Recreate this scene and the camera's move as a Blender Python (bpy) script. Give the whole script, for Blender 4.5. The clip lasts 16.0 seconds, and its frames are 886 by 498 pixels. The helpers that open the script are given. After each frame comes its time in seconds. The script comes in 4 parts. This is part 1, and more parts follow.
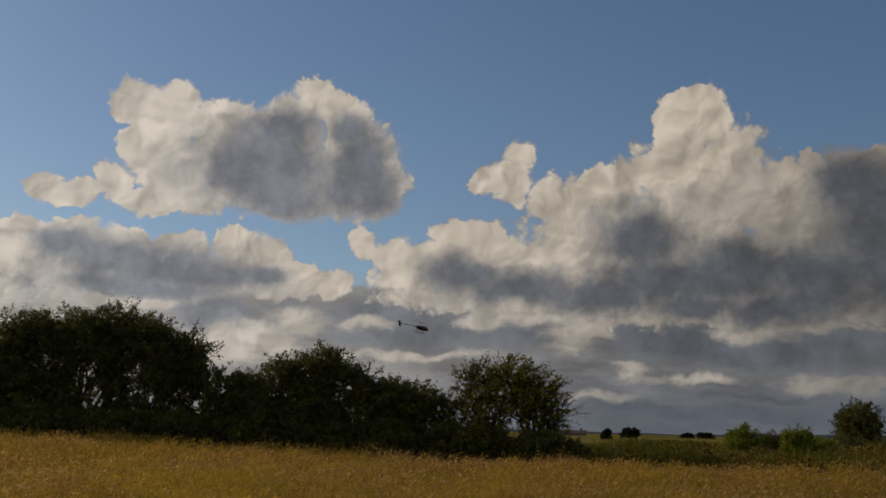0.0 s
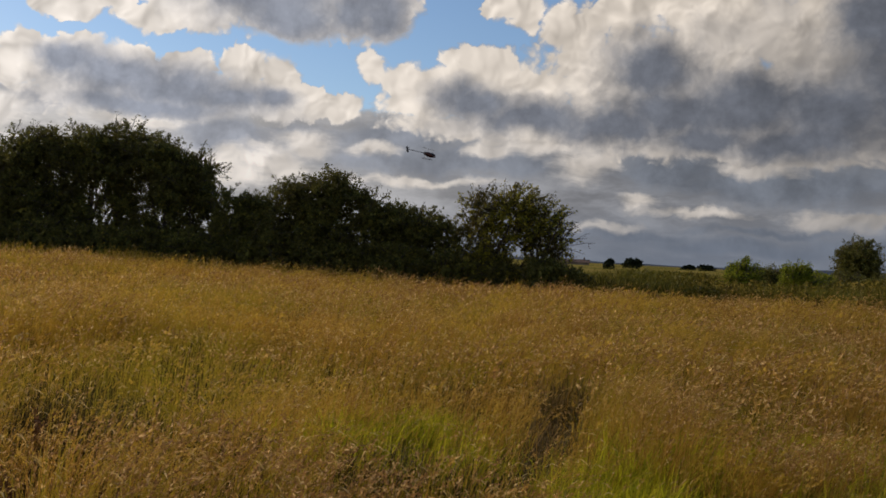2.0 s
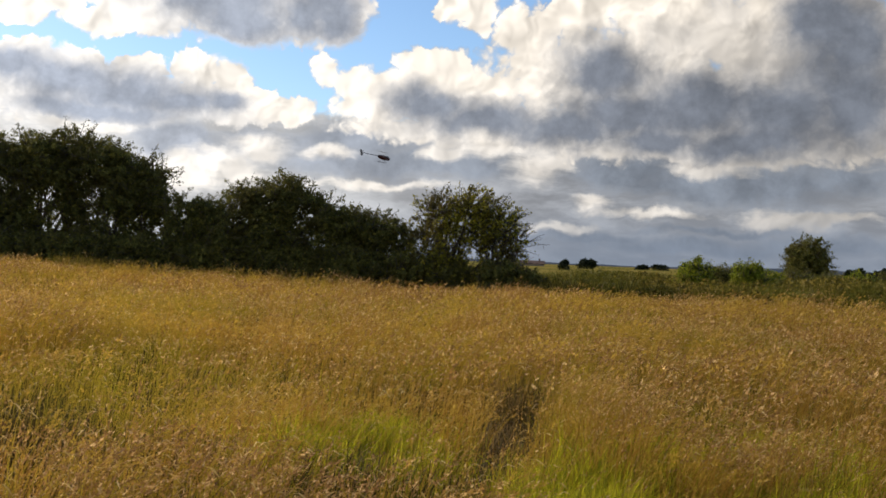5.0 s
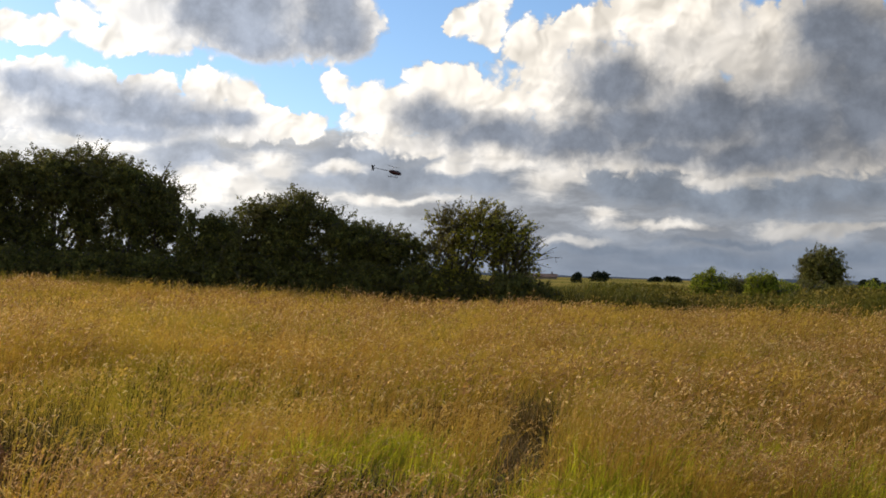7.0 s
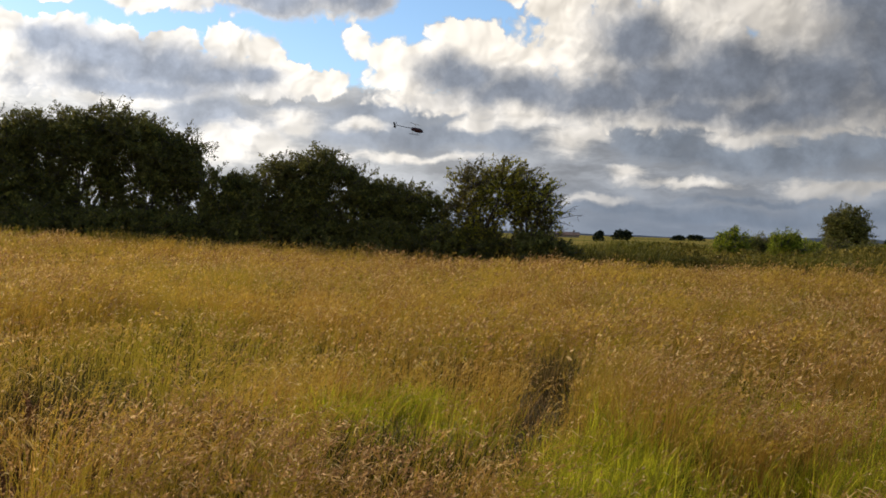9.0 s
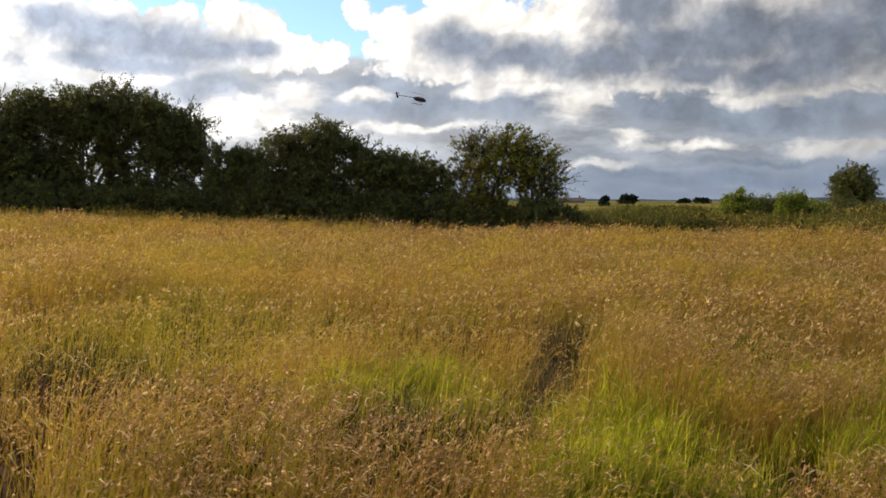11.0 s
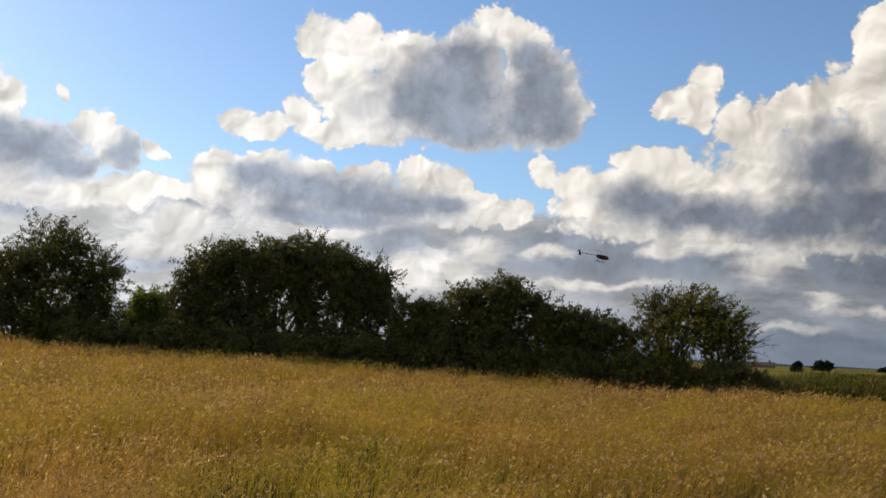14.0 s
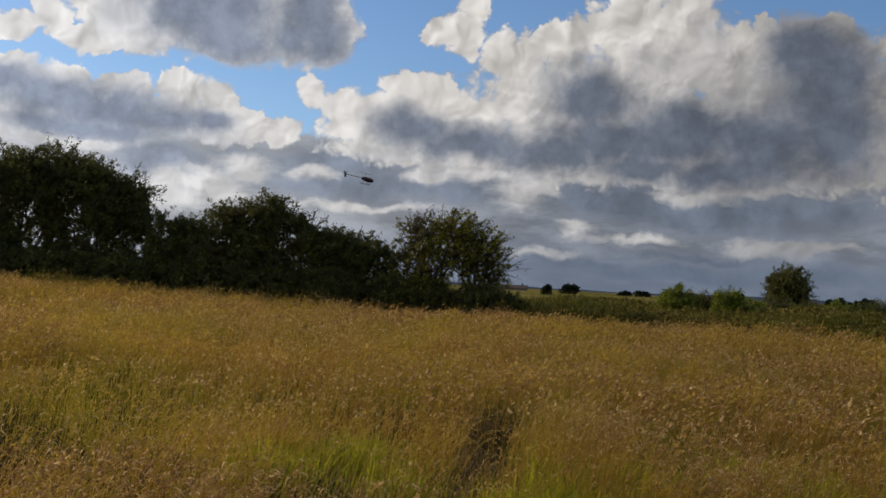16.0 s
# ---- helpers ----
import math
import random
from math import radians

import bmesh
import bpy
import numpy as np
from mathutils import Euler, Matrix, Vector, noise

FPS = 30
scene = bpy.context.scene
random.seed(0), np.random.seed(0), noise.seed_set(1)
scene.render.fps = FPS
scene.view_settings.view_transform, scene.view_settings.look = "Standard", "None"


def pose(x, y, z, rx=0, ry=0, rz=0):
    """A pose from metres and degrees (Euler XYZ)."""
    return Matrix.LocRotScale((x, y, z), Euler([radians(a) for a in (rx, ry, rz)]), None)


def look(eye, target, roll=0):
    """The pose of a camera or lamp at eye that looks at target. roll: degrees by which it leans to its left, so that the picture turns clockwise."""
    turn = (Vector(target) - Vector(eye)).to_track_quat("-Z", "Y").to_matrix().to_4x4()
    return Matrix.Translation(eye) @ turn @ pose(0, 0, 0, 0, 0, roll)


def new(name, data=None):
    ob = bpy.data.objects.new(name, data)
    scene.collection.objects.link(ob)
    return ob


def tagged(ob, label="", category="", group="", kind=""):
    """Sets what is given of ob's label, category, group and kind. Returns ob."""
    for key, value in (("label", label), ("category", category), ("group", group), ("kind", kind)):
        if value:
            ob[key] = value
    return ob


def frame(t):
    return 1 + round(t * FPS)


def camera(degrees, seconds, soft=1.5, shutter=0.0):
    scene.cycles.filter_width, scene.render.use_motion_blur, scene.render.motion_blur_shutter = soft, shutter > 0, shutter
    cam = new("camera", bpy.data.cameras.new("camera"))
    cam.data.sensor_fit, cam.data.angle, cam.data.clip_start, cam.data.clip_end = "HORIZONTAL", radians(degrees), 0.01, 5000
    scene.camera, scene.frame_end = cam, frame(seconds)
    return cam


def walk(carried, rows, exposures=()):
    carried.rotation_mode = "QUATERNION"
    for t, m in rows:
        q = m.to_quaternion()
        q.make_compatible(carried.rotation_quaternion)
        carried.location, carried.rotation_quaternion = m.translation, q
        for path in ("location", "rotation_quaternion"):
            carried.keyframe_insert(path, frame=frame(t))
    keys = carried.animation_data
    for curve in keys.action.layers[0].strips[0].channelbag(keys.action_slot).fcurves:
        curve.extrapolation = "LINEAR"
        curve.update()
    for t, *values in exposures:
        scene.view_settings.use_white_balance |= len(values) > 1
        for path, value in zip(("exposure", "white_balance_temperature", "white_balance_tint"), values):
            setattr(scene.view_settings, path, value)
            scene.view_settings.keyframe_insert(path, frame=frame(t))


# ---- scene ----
EYE = 1.65
cam = camera(47.07, 16.0, soft=1.75)
# seconds, turn to the left, tilt upwards, lean
TURNS = [
    (0.0, 10.339, 10.069, 1.348),
    (0.5, 10.494, 6.198, 0.883),
    (1.0, 10.448, 3.819, 1.506),
    (1.5, 10.557, 1.929, 2.499),
    (2.0, 10.422, 0.341, 2.862),
    (2.5, 9.207, -0.486, 2.514),
    (3.0, 8.289, -1.019, 2.330),
    (3.5, 8.152, -0.885, 2.138),
    (4.0, 8.328, -0.648, 2.425),
    (4.2, 8.050, -0.147, 2.273),
    (6.5, 8.248, 1.081, 1.763),
    (7.0, 8.643, 1.377, 1.549),
    (7.5, 9.213, 0.791, 1.793),
    (8.0, 9.512, 0.579, 2.206),
    (8.5, 9.906, -0.697, 2.076),
    (8.7, 9.933, -0.848, 1.935),
    (10.8, 8.680, -2.781, 0.280),
    (11.0, 10.123, -2.770, 0.200),
    (11.5, 14.299, -1.028, -0.220),
    (12.0, 17.075, -0.348, 0.071),
    (12.5, 18.895, 2.942, -0.004),
    (13.0, 19.662, 5.394, 0.740),
    (13.5, 20.385, 5.362, 1.460),
    (14.0, 20.450, 5.747, 2.382),
    (14.5, 18.696, 6.585, 2.724),
    (15.0, 15.948, 5.556, 3.581),
    (15.5, 12.059, 2.754, 3.471),
    (16.0, 7.064, 1.938, 3.098),
]
# the eye drifts a little to the side while it turns
DRIFT = [(0.0, 0.11), (3.0, 0.135), (12.5, 0.14), (16.0, 0.19)]


def eye_at(t):
    return (float(np.interp(t, [a for a, _ in DRIFT], [b for _, b in DRIFT])), 0.0, EYE)


def aim(t, turn, tilt, lean):
    m = Euler((radians(90 + tilt), 0, radians(turn))).to_matrix().to_4x4()
    return Matrix.Translation(eye_at(t)) @ m @ pose(0, 0, 0, 0, 0, lean)


walk(cam, [(t, aim(t, a, b, c)) for t, a, b, c in TURNS], exposures=[
    (0.0, -0.98, 6600, 11), (1.0, -0.82, 6400, 13), (2.0, -0.35, 6300, 13), (3.5, 0.08, 6300, 12), (6.5, 0.32, 6100, 10), (8.5, 0.22, 6150, 10), (11.0, 0.5, 6000, 10),
    (12.5, 0.42, 6000, 10), (13.5, 0.08, 6000, 10), (14.5, -0.22, 6000, 10), (15.5, -0.4, 5820, 10), (16.0, -0.4, 5750, 11)])

# ---- light and sky ----
SUN_AZ, SUN_EL = -68.0, 25.0      # degrees from +y to the right, and above the horizon
world = bpy.data.worlds.new("evening_sky")
scene.world = world
world.use_nodes = True


class Nodes:
    """A small writer of node trees."""

    def __init__(self, tree):
        self.tree = tree
        tree.nodes.clear()

    def put(self, kind, values=(), **settings):
        n = self.tree.nodes.new(kind)
        if "operation" in settings:
            n.operation = settings["operation"]
        if "data_type" in settings:
            n.data_type = settings["data_type"]
        if "interpolation_type" in settings:
            n.interpolation_type = settings["interpolation_type"]
        if "feature" in settings:
            n.feature = settings["feature"]
        for key, value in dict(values).items():
            if isinstance(value, bpy.types.NodeSocket):
                self.tree.links.new(value, n.inputs[key])
            else:
                n.inputs[key].default_value = value
        return n

    def math(self, op, a, b=0.0, c=0.0):
        return self.put("ShaderNodeMath", {0: a, 1: b, 2: c}, operation=op).outputs[0]

    def vec(self, op, a, b=(0, 0, 0), c=(0, 0, 0)):
        n = self.put("ShaderNodeVectorMath", {0: a, 1: b}, operation=op)
        if op == "MULTIPLY_ADD":
            n.inputs[2].default_value = c
        return n.outputs["Value" if op in ("DOT_PRODUCT", "LENGTH", "DISTANCE") else "Vector"]

    def ramp(self, x, lo, hi, out_lo=0.0, out_hi=1.0, smooth=True):
        return self.put("ShaderNodeMapRange", {0: x, 1: lo, 2: hi, 3: out_lo, 4: out_hi},
                        interpolation_type="SMOOTHSTEP" if smooth else "LINEAR").outputs[0]

    def noise(self, v, scale, detail=4.0, rough=0.55, distort=0.0):
        return self.put("ShaderNodeTexNoise", {"Vector": v, "Scale": scale, "Detail": detail, "Roughness": rough, "Distortion": distort}).outputs

    def mix(self, f, a, b):
        n = self.put("ShaderNodeMix", {0: f, 6: a, 7: b}, data_type="RGBA")
        return n.outputs[2]


def build_sky():
    n = Nodes(world.node_tree)
    way = n.put("ShaderNodeTexCoord").outputs["Generated"]
    xyz = n.put("ShaderNodeSeparateXYZ", {0: way}).outputs
    az = n.math("MULTIPLY", n.math("ARCTAN2", xyz[0], xyz[1]), 57.2958)
    el = n.math("MULTIPLY", n.math("ARCSINE", xyz[2]), 57.2958)
    plane = n.put("ShaderNodeCombineXYZ", {0: az, 1: el, 2: 0.0}).outputs[0]
    wob = n.noise(plane, 0.30, 5.0, 0.58)["Color"]
    warped = n.vec("ADD", plane, n.vec("MULTIPLY", n.vec("SUBTRACT", wob, (0.5, 0.5, 0.5)), (2.6, 2.2, 0)))
    fine = n.noise(plane, 0.9, 6.0, 0.62)["Fac"]
    puff = n.put("ShaderNodeTexVoronoi", {"Vector": warped, "Scale": 0.55, "Smoothness": 0.35}, feature="SMOOTH_F1").outputs["Distance"]
    puff2 = n.put("ShaderNodeTexVoronoi", {"Vector": warped, "Scale": 1.5, "Smoothness": 0.3}, feature="SMOOTH_F1").outputs["Distance"]

    puff3 = n.put("ShaderNodeTexVoronoi", {"Vector": warped, "Scale": 3.6, "Smoothness": 0.4}, feature="SMOOTH_F1").outputs["Distance"]

    def lobes(rows, blend, at):
        total = None
        for a, e, ra, re in rows:
            v = n.vec("MULTIPLY_ADD", at, (1 / ra, 1 / re, 0), (-a / ra, -e / re, 0))
            r = n.vec("LENGTH", v)
            total = r if total is None else n.math("SMOOTH_MIN", total, r, blend)
        return total

    # heaped clouds: bearing, height above the horizon, half widths, in degrees
    heaps = []
    # the detached tower over the hedge, with its tail
    heaps += [(-27.7, 17.1, 1.4, 1.3), (-25.7, 16.7, 1.9, 1.5), (-26.5, 14.8, 2.0, 2.0), (-23.2, 16.2, 2.5, 1.7), (-19.6, 17.1, 1.6, 1.2),
              (-18.0, 18.0, 1.6, 1.3), (-16.0, 17.3, 1.7, 1.5), (-20.9, 14.2, 4.5, 2.5), (-15.4, 14.4, 2.7, 2.7), (-24.6, 13.3, 3.2, 2.0),
              (-19.5, 12.7, 3.5, 1.3), (-13.9, 13.5, 1.5, 1.8), (-28.7, 12.9, 1.4, 1.0), (-30.6, 12.1, 1.4, 0.8), (-32.3, 12.3, 0.8, 0.8),
              (-27.3, 11.9, 1.9, 0.8), (-16.7, 14.0, 1.2, 2.0)]
    # the bank below it
    heaps += [(-33.2, 8.9, 2.2, 1.6), (-30.2, 9.6, 1.9, 1.1), (-28.1, 9.8, 1.6, 1.0), (-30.7, 8.1, 4.8, 1.8), (-25.1, 9.6, 1.8, 0.8),
              (-21.9, 9.8, 1.5, 1.1), (-20.1, 9.4, 1.4, 1.2), (-18.5, 8.2, 1.4, 1.1), (-25.1, 7.9, 6.0, 1.4), (-20.8, 8.1, 2.9, 1.4),
              (-16.9, 8.2, 1.7, 0.8), (-27.0, 8.8, 2.6, 1.0)]
    # the great bank with its tower
    heaps += [(-14.7, 10.4, 1.0, 1.1), (-13.0, 9.5, 1.6, 1.2), (-9.9, 10.6, 1.4, 1.1), (-7.8, 10.8, 1.9, 1.1), (-11.4, 9.3, 2.3, 1.2), (-11.6, 8.4, 3.2, 0.9), (-4.3, 13.0, 1.2, 1.5),
              (-2.7, 12.7, 1.9, 1.8), (-0.4, 13.5, 1.8, 1.6), (1.6, 14.5, 1.4, 1.8), (2.9, 16.5, 1.4, 1.8), (4.7, 17.3, 1.5, 1.7),
              (6.2, 15.4, 1.9, 2.1), (3.3, 13.5, 3.5, 2.5), (7.6, 12.9, 2.4, 2.7), (8.9, 13.6, 1.0, 1.6), (10.1, 14.0, 0.8, 1.3)]
    heaps += [(0.2, 10.5, 7.0, 3.0), (7.2, 9.1, 7.6, 3.0), (12.7, 11.0, 3.5, 3.8), (13.7, 14.5, 1.1, 1.1), (-6.8, 9.5, 5.4, 1.8),
              (2.6, 7.4, 9.5, 1.6), (9.6, 11.6, 3.4, 3.0), (8.4, 6.8, 8.0, 1.3), (-8.6, 7.4, 5.2, 1.0), (5.6, 13.2, 2.6, 2.4), (10.8, 12.8, 2.0, 1.8), (4.0, 10.5, 5.0, 3.2), (18.0, 10.0, 5.0, 4.5), (24.0, 8.0, 6.0, 4.0), (8.2, 11.4, 2.6, 2.6), (6.9, 12.0, 2.2, 2.0)]
    # the small cloud between, and the bank far to the left
    heaps += [(-6.1, 15.5, 0.95, 1.1), (-6.7, 14.1, 1.6, 1.2), (-8.1, 13.9, 1.1, 0.9), (-6.4, 13.0, 1.1, 0.6)]
    heaps += [(-44.5, 12.3, 1.3, 0.8), (-43.8, 9.8, 3.5, 1.8), (-40.0, 11.2, 1.0, 1.0), (-38.7, 10.1, 1.4, 1.3), (-36.7, 10.2, 1.0, 0.3),
              (-41.5, 13.0, 0.3, 0.4), (-42.6, 7.7, 7.6, 1.1), (-35.3, 8.2, 4.1, 0.8), (-33.5, 9.7, 1.1, 1.1), (-46.5, 10.5, 3.8, 2.9),
              (-55.0, 9.0, 6.0, 3.0)]
    # the grey bellies of the tower, the left bank and the great bank
    thick = [(-20.0, 14.4, 3.0, 2.3), (-22.2, 14.0, 2.2, 1.4), (-19.6, 12.7, 2.9, 1.3), (-19.8, 16.3, 2.3, 1.3), (-15.2, 14.7, 2.0, 2.2), (-16.2, 13.2, 1.3, 1.3), (-14.3, 13.3, 1.5, 1.3), (-15.9, 16.4, 1.4, 1.1)]
    thick += [(-31.2, 9.3, 1.7, 0.8), (-28.5, 8.8, 3.4, 1.3), (-25.5, 8.3, 3.5, 1.3), (-26.9, 7.2, 4.5, 0.6), (-22.5, 8.0, 2.2, 0.8), (-20.3, 8.2, 1.3, 0.6), (-43.1, 9.9, 3.1, 1.3), (-40.9, 9.1, 1.7, 0.7), (-38.4, 9.8, 0.9, 1.1), (-44.5, 10.6, 1.1, 0.7)]
    thick += [(-9.0, 8.8, 2.7, 0.9), (-5.8, 8.0, 3.5, 1.0), (0.8, 10.7, 2.6, 1.5), (2.1, 8.4, 3.9, 1.6), (-1.0, 7.4, 3.7, 1.1), (6.3, 8.9, 3.8, 1.9), (10.1, 8.4, 3.9, 2.2), (13.5, 8.9, 2.9, 2.5), (8.4, 6.8, 4.3, 1.0), (12.3, 13.0, 2.4, 2.0), (13.8, 12.0, 2.2, 2.4), (3.7, 7.0, 2.7, 0.8)]
    # the lower clouds behind them: grey belts and sunlit tops
    low_grey = [(-23.0, 6.1, 2.1, 0.7), (-21.3, 5.2, 1.8, 0.4), (-18.7, 6.1, 1.9, 0.8), (-13.4, 6.5, 3.5, 0.8), (-12.7, 5.3, 4.8, 0.8), (-9.2, 5.5, 3.8, 0.8), (-6.3, 5.2, 2.5, 0.6), (2.2, 5.3, 3.0, 0.9), (5.2, 4.5, 3.3, 0.8), (9.9, 4.5, 4.2, 1.1), (13.3, 5.1, 2.4, 1.0), (0.1, 1.6, 2.8, 0.3), (6.2, 1.2, 5.8, 0.4), (12.0, 1.4, 4.1, 0.5), (7.3, 2.1, 3.7, 0.2), (-43.3, 6.7, 1.7, 0.7), (-35.7, 7.6, 1.8, 0.9), (-32.1, 7.3, 1.5, 0.7), (-22.5, 5.7, 2.6, 0.8), (-36.7, 4.4, 1.8, 0.6)]
    low_white = [(-14.9, 5.7, 0.8, 0.3), (-7.8, 5.9, 1.0, 0.4), (-5.4, 6.6, 1.9, 0.6), (-3.2, 5.3, 1.1, 0.8), (0.6, 6.6, 2.2, 0.4), (6.2, 5.6, 1.8, 0.4), (11.3, 5.7, 2.5, 0.2), (13.0, 2.8, 1.9, 0.2), (10.2, 2.7, 1.4, 0.3), (3.7, 2.9, 2.4, 0.2), (0.3, 3.4, 0.9, 0.3), (-1.2, 2.0, 1.2, 0.2), (-19.9, 4.5, 1.2, 0.8), (-22.3, 3.8, 1.8, 0.6), (-12.0, 4.1, 2.5, 0.2), (-10.2, 7.5, 1.9, 0.3)]
    low_white += [(-38.7, 7.8, 2.0, 0.5), (-35.0, 6.2, 1.5, 0.9), (-37.1, 5.3, 1.2, 0.5), (-20.5, 4.5, 1.9, 0.4), (-18.3, 5.9, 1.3, 0.6), (-14.5, 5.7, 0.9, 0.3), (-7.5, 6.9, 0.7, 0.6), (-2.3, 5.6, 1.1, 0.5), (-27.6, 6.4, 1.9, 0.3), (-41.0, 7.9, 1.7, 0.4)]
    body = n.math("SUBTRACT", 1.0, lobes(heaps, 0.12, warped))
    broad_heaps = [h for h in heaps if h[2] * h[3] > 2.6]
    sunward = n.math("SUBTRACT", 1.0, lobes(broad_heaps, 0.25, n.vec("ADD", warped, (-1.0, 1.15, 0))))
    lumps = n.math("ADD", n.math("MULTIPLY", n.math("SUBTRACT", 0.55, puff), 0.34), n.math("MULTIPLY", n.math("SUBTRACT", 0.5, puff2), 0.34))
    lumps = n.math("ADD", lumps, n.math("MULTIPLY", n.math("SUBTRACT", 0.45, puff3), 0.20))
    rough = n.math("ADD", lumps, n.math("MULTIPLY", n.math("SUBTRACT", fine, 0.5), 0.40))
    dens = n.math("ADD", body, rough)
    soft = n.ramp(n.noise(plane, 0.21, 2.0)["Fac"], 0.35, 0.65, 0.04, 0.36)
    soft = n.math("ADD", soft, n.ramp(sunward, 0.0, 0.7, 0.0, 0.12))
    upper = n.put("ShaderNodeMapRange", {0: dens, 1: -0.09, 2: soft, 3: 0.0, 4: 1.0}, interpolation_type="SMOOTHSTEP").outputs[0]
    # the sides of the billows that face the sun are brighter than those turned away
    bend = n.noise(plane, 0.42, 2.0, 0.5)["Color"]
    bent = n.vec("ADD", plane, n.vec("MULTIPLY", n.vec("SUBTRACT", bend, (0.5, 0.5, 0.5)), (2.6, 2.2, 0)))
    turned = None
    for scale, size, ahead in ((0.36, 0.85, 0.42), (0.85, 0.50, 0.28), (1.9, 0.22, 0.14)):
        there = n.vec("ADD", bent, (-ahead, ahead, 0))
        near, far = (n.put("ShaderNodeTexVoronoi", {"Vector": v, "Scale": scale, "Smoothness": 0.8}, feature="SMOOTH_F1").outputs["Distance"] for v in (bent, there))
        step = n.math("MULTIPLY", n.math("SUBTRACT", far, near), size)
        turned = step if turned is None else n.math("ADD", turned, step)
    turned = n.ramp(turned, -0.26, 0.20, 0.60, 1.18, smooth=False)
    broad = n.noise(plane, 0.30, 4.0, 0.5)["Fac"]
    uneven = n.math("MULTIPLY", n.math("SUBTRACT", broad, 0.5), 0.6)
    # how much cloud stands between here and the sun, and the thick bellies
    inside = n.math("SUBTRACT", sunward, n.math("MULTIPLY", rough, 0.8))
    dim = n.ramp(inside, -0.05, 0.85, 0.0, 0.34)
    belly = n.math("ADD", n.math("SUBTRACT", 1.0, lobes(thick, 0.5, warped)), uneven)
    belly = n.math("SUBTRACT", belly, n.math("MULTIPLY", rough, 0.42))
    upper = n.math("MAXIMUM", upper, n.ramp(belly, -0.25, 0.2))
    belly = n.ramp(belly, -0.62, 0.66)
    shade = n.math("SUBTRACT", 1.0, n.math("MULTIPLY", n.math("SUBTRACT", 1.0, belly), n.math("SUBTRACT", 1.0, dim)))

    def grey_scale(f):
        return n.put("ShaderNodeCombineXYZ", {0: f, 1: f, 2: f}).outputs[0]

    lit = n.mix(n.ramp(az, -38, 6), (1.10, 1.01, 0.88, 1), (0.97, 0.86, 0.71, 1))
    lit = n.vec("MULTIPLY", lit, grey_scale(n.ramp(az, 5.0, 12.0, 1.0, 0.62)))
    grey = n.mix(n.ramp(az, -40, 12), (0.38, 0.405, 0.455, 1), (0.146, 0.157, 0.178, 1))
    tone = n.ramp(n.noise(plane, 0.33, 5.0, 0.6)["Fac"], 0.32, 0.68, 0.84, 1.30)
    tone = n.math("MULTIPLY", tone, n.ramp(rough, -0.3, 0.3, 0.90, 1.12, smooth=False))
    grey = n.vec("MULTIPLY", grey, grey_scale(tone))
    heaped = n.mix(shade, n.vec("MULTIPLY", lit, grey_scale(turned)), grey)
    # the lower clouds
    flat = n.vec("ADD", n.vec("MULTIPLY", warped, (0.5, 0.5, 0)), n.vec("MULTIPLY", plane, (0.5, 0.5, 0)))
    streak = n.noise(n.vec("MULTIPLY", flat, (0.30, 1.0, 1.0)), 0.62, 5.0, 0.6)["Fac"]
    frayed = n.math("ADD", n.math("MULTIPLY", n.math("SUBTRACT", streak, 0.5), 2.4), n.math("MULTIPLY", rough, 0.5))
    belt = n.ramp(n.math("ADD", n.math("SUBTRACT", 1.0, lobes(low_grey, 0.4, warped)), frayed), -0.75, 0.55)
    crest = n.math("ADD", n.math("SUBTRACT", 1.0, lobes(low_white, 0.35, warped)), n.math("MULTIPLY", frayed, 1.5))
    crest = n.math("MULTIPLY", n.ramp(crest, -0.95, 0.55), n.ramp(az, -20, 6, 0.95, 0.70))
    mid = n.mix(n.ramp(az, -34, 0), (0.74, 0.71, 0.66, 1), (0.30, 0.305, 0.315, 1))
    mid = n.vec("MULTIPLY", mid, grey_scale(n.ramp(streak, 0.35, 0.65, 0.72, 1.25)))
    low = n.mix(belt, mid, n.vec("MULTIPLY", n.mix(n.ramp(az, -40, 6), (0.46, 0.475, 0.51, 1), (0.180, 0.198, 0.224, 1)), grey_scale(tone)))
    low = n.mix(crest, low, n.vec("MULTIPLY", n.vec("MULTIPLY", lit, grey_scale(turned)), (0.92, 0.93, 0.95)))
    haze = n.ramp(el, 3.6, 0.0, 0.0, 0.70)
    low = n.mix(haze, low, n.mix(n.ramp(az, -40, 0), (0.48, 0.49, 0.51, 1), (0.18, 0.215, 0.27, 1)))
    behind = n.ramp(n.math("ADD", streak, n.ramp(el, 6.4, 9.4, 0.40, -0.35, smooth=False)), 0.44, 0.58)
    cloud = n.mix(upper, low, heaped)
    cover = n.math("MAXIMUM", upper, behind)
    # scattered sunlit heaps over the sky's unseen rest, added to light the trees
    around = n.noise(n.vec("MULTIPLY", way, (1.0, 1.0, 2.2)), 2.6, 6.0, 0.6)["Fac"]
    aside = n.ramp(n.math("ABSOLUTE", n.math("ADD", az, 14.0)), 48, 66)
    other = n.math("MULTIPLY", n.math("MULTIPLY", n.ramp(around, 0.47, 0.58), aside), n.ramp(el, 68, 40))
    cloud = n.mix(n.math("MULTIPLY", other, n.ramp(cover, 1.0, 0.0)), cloud, n.mix(n.ramp(around, 0.55, 0.75), (1.25, 1.15, 1.0, 1), (0.55, 0.54, 0.54, 1)))
    cover = n.math("MAXIMUM", cover, other)
    sky = n.put("ShaderNodeTexSky")
    sky.sky_type, sky.sun_disc = "NISHITA", False
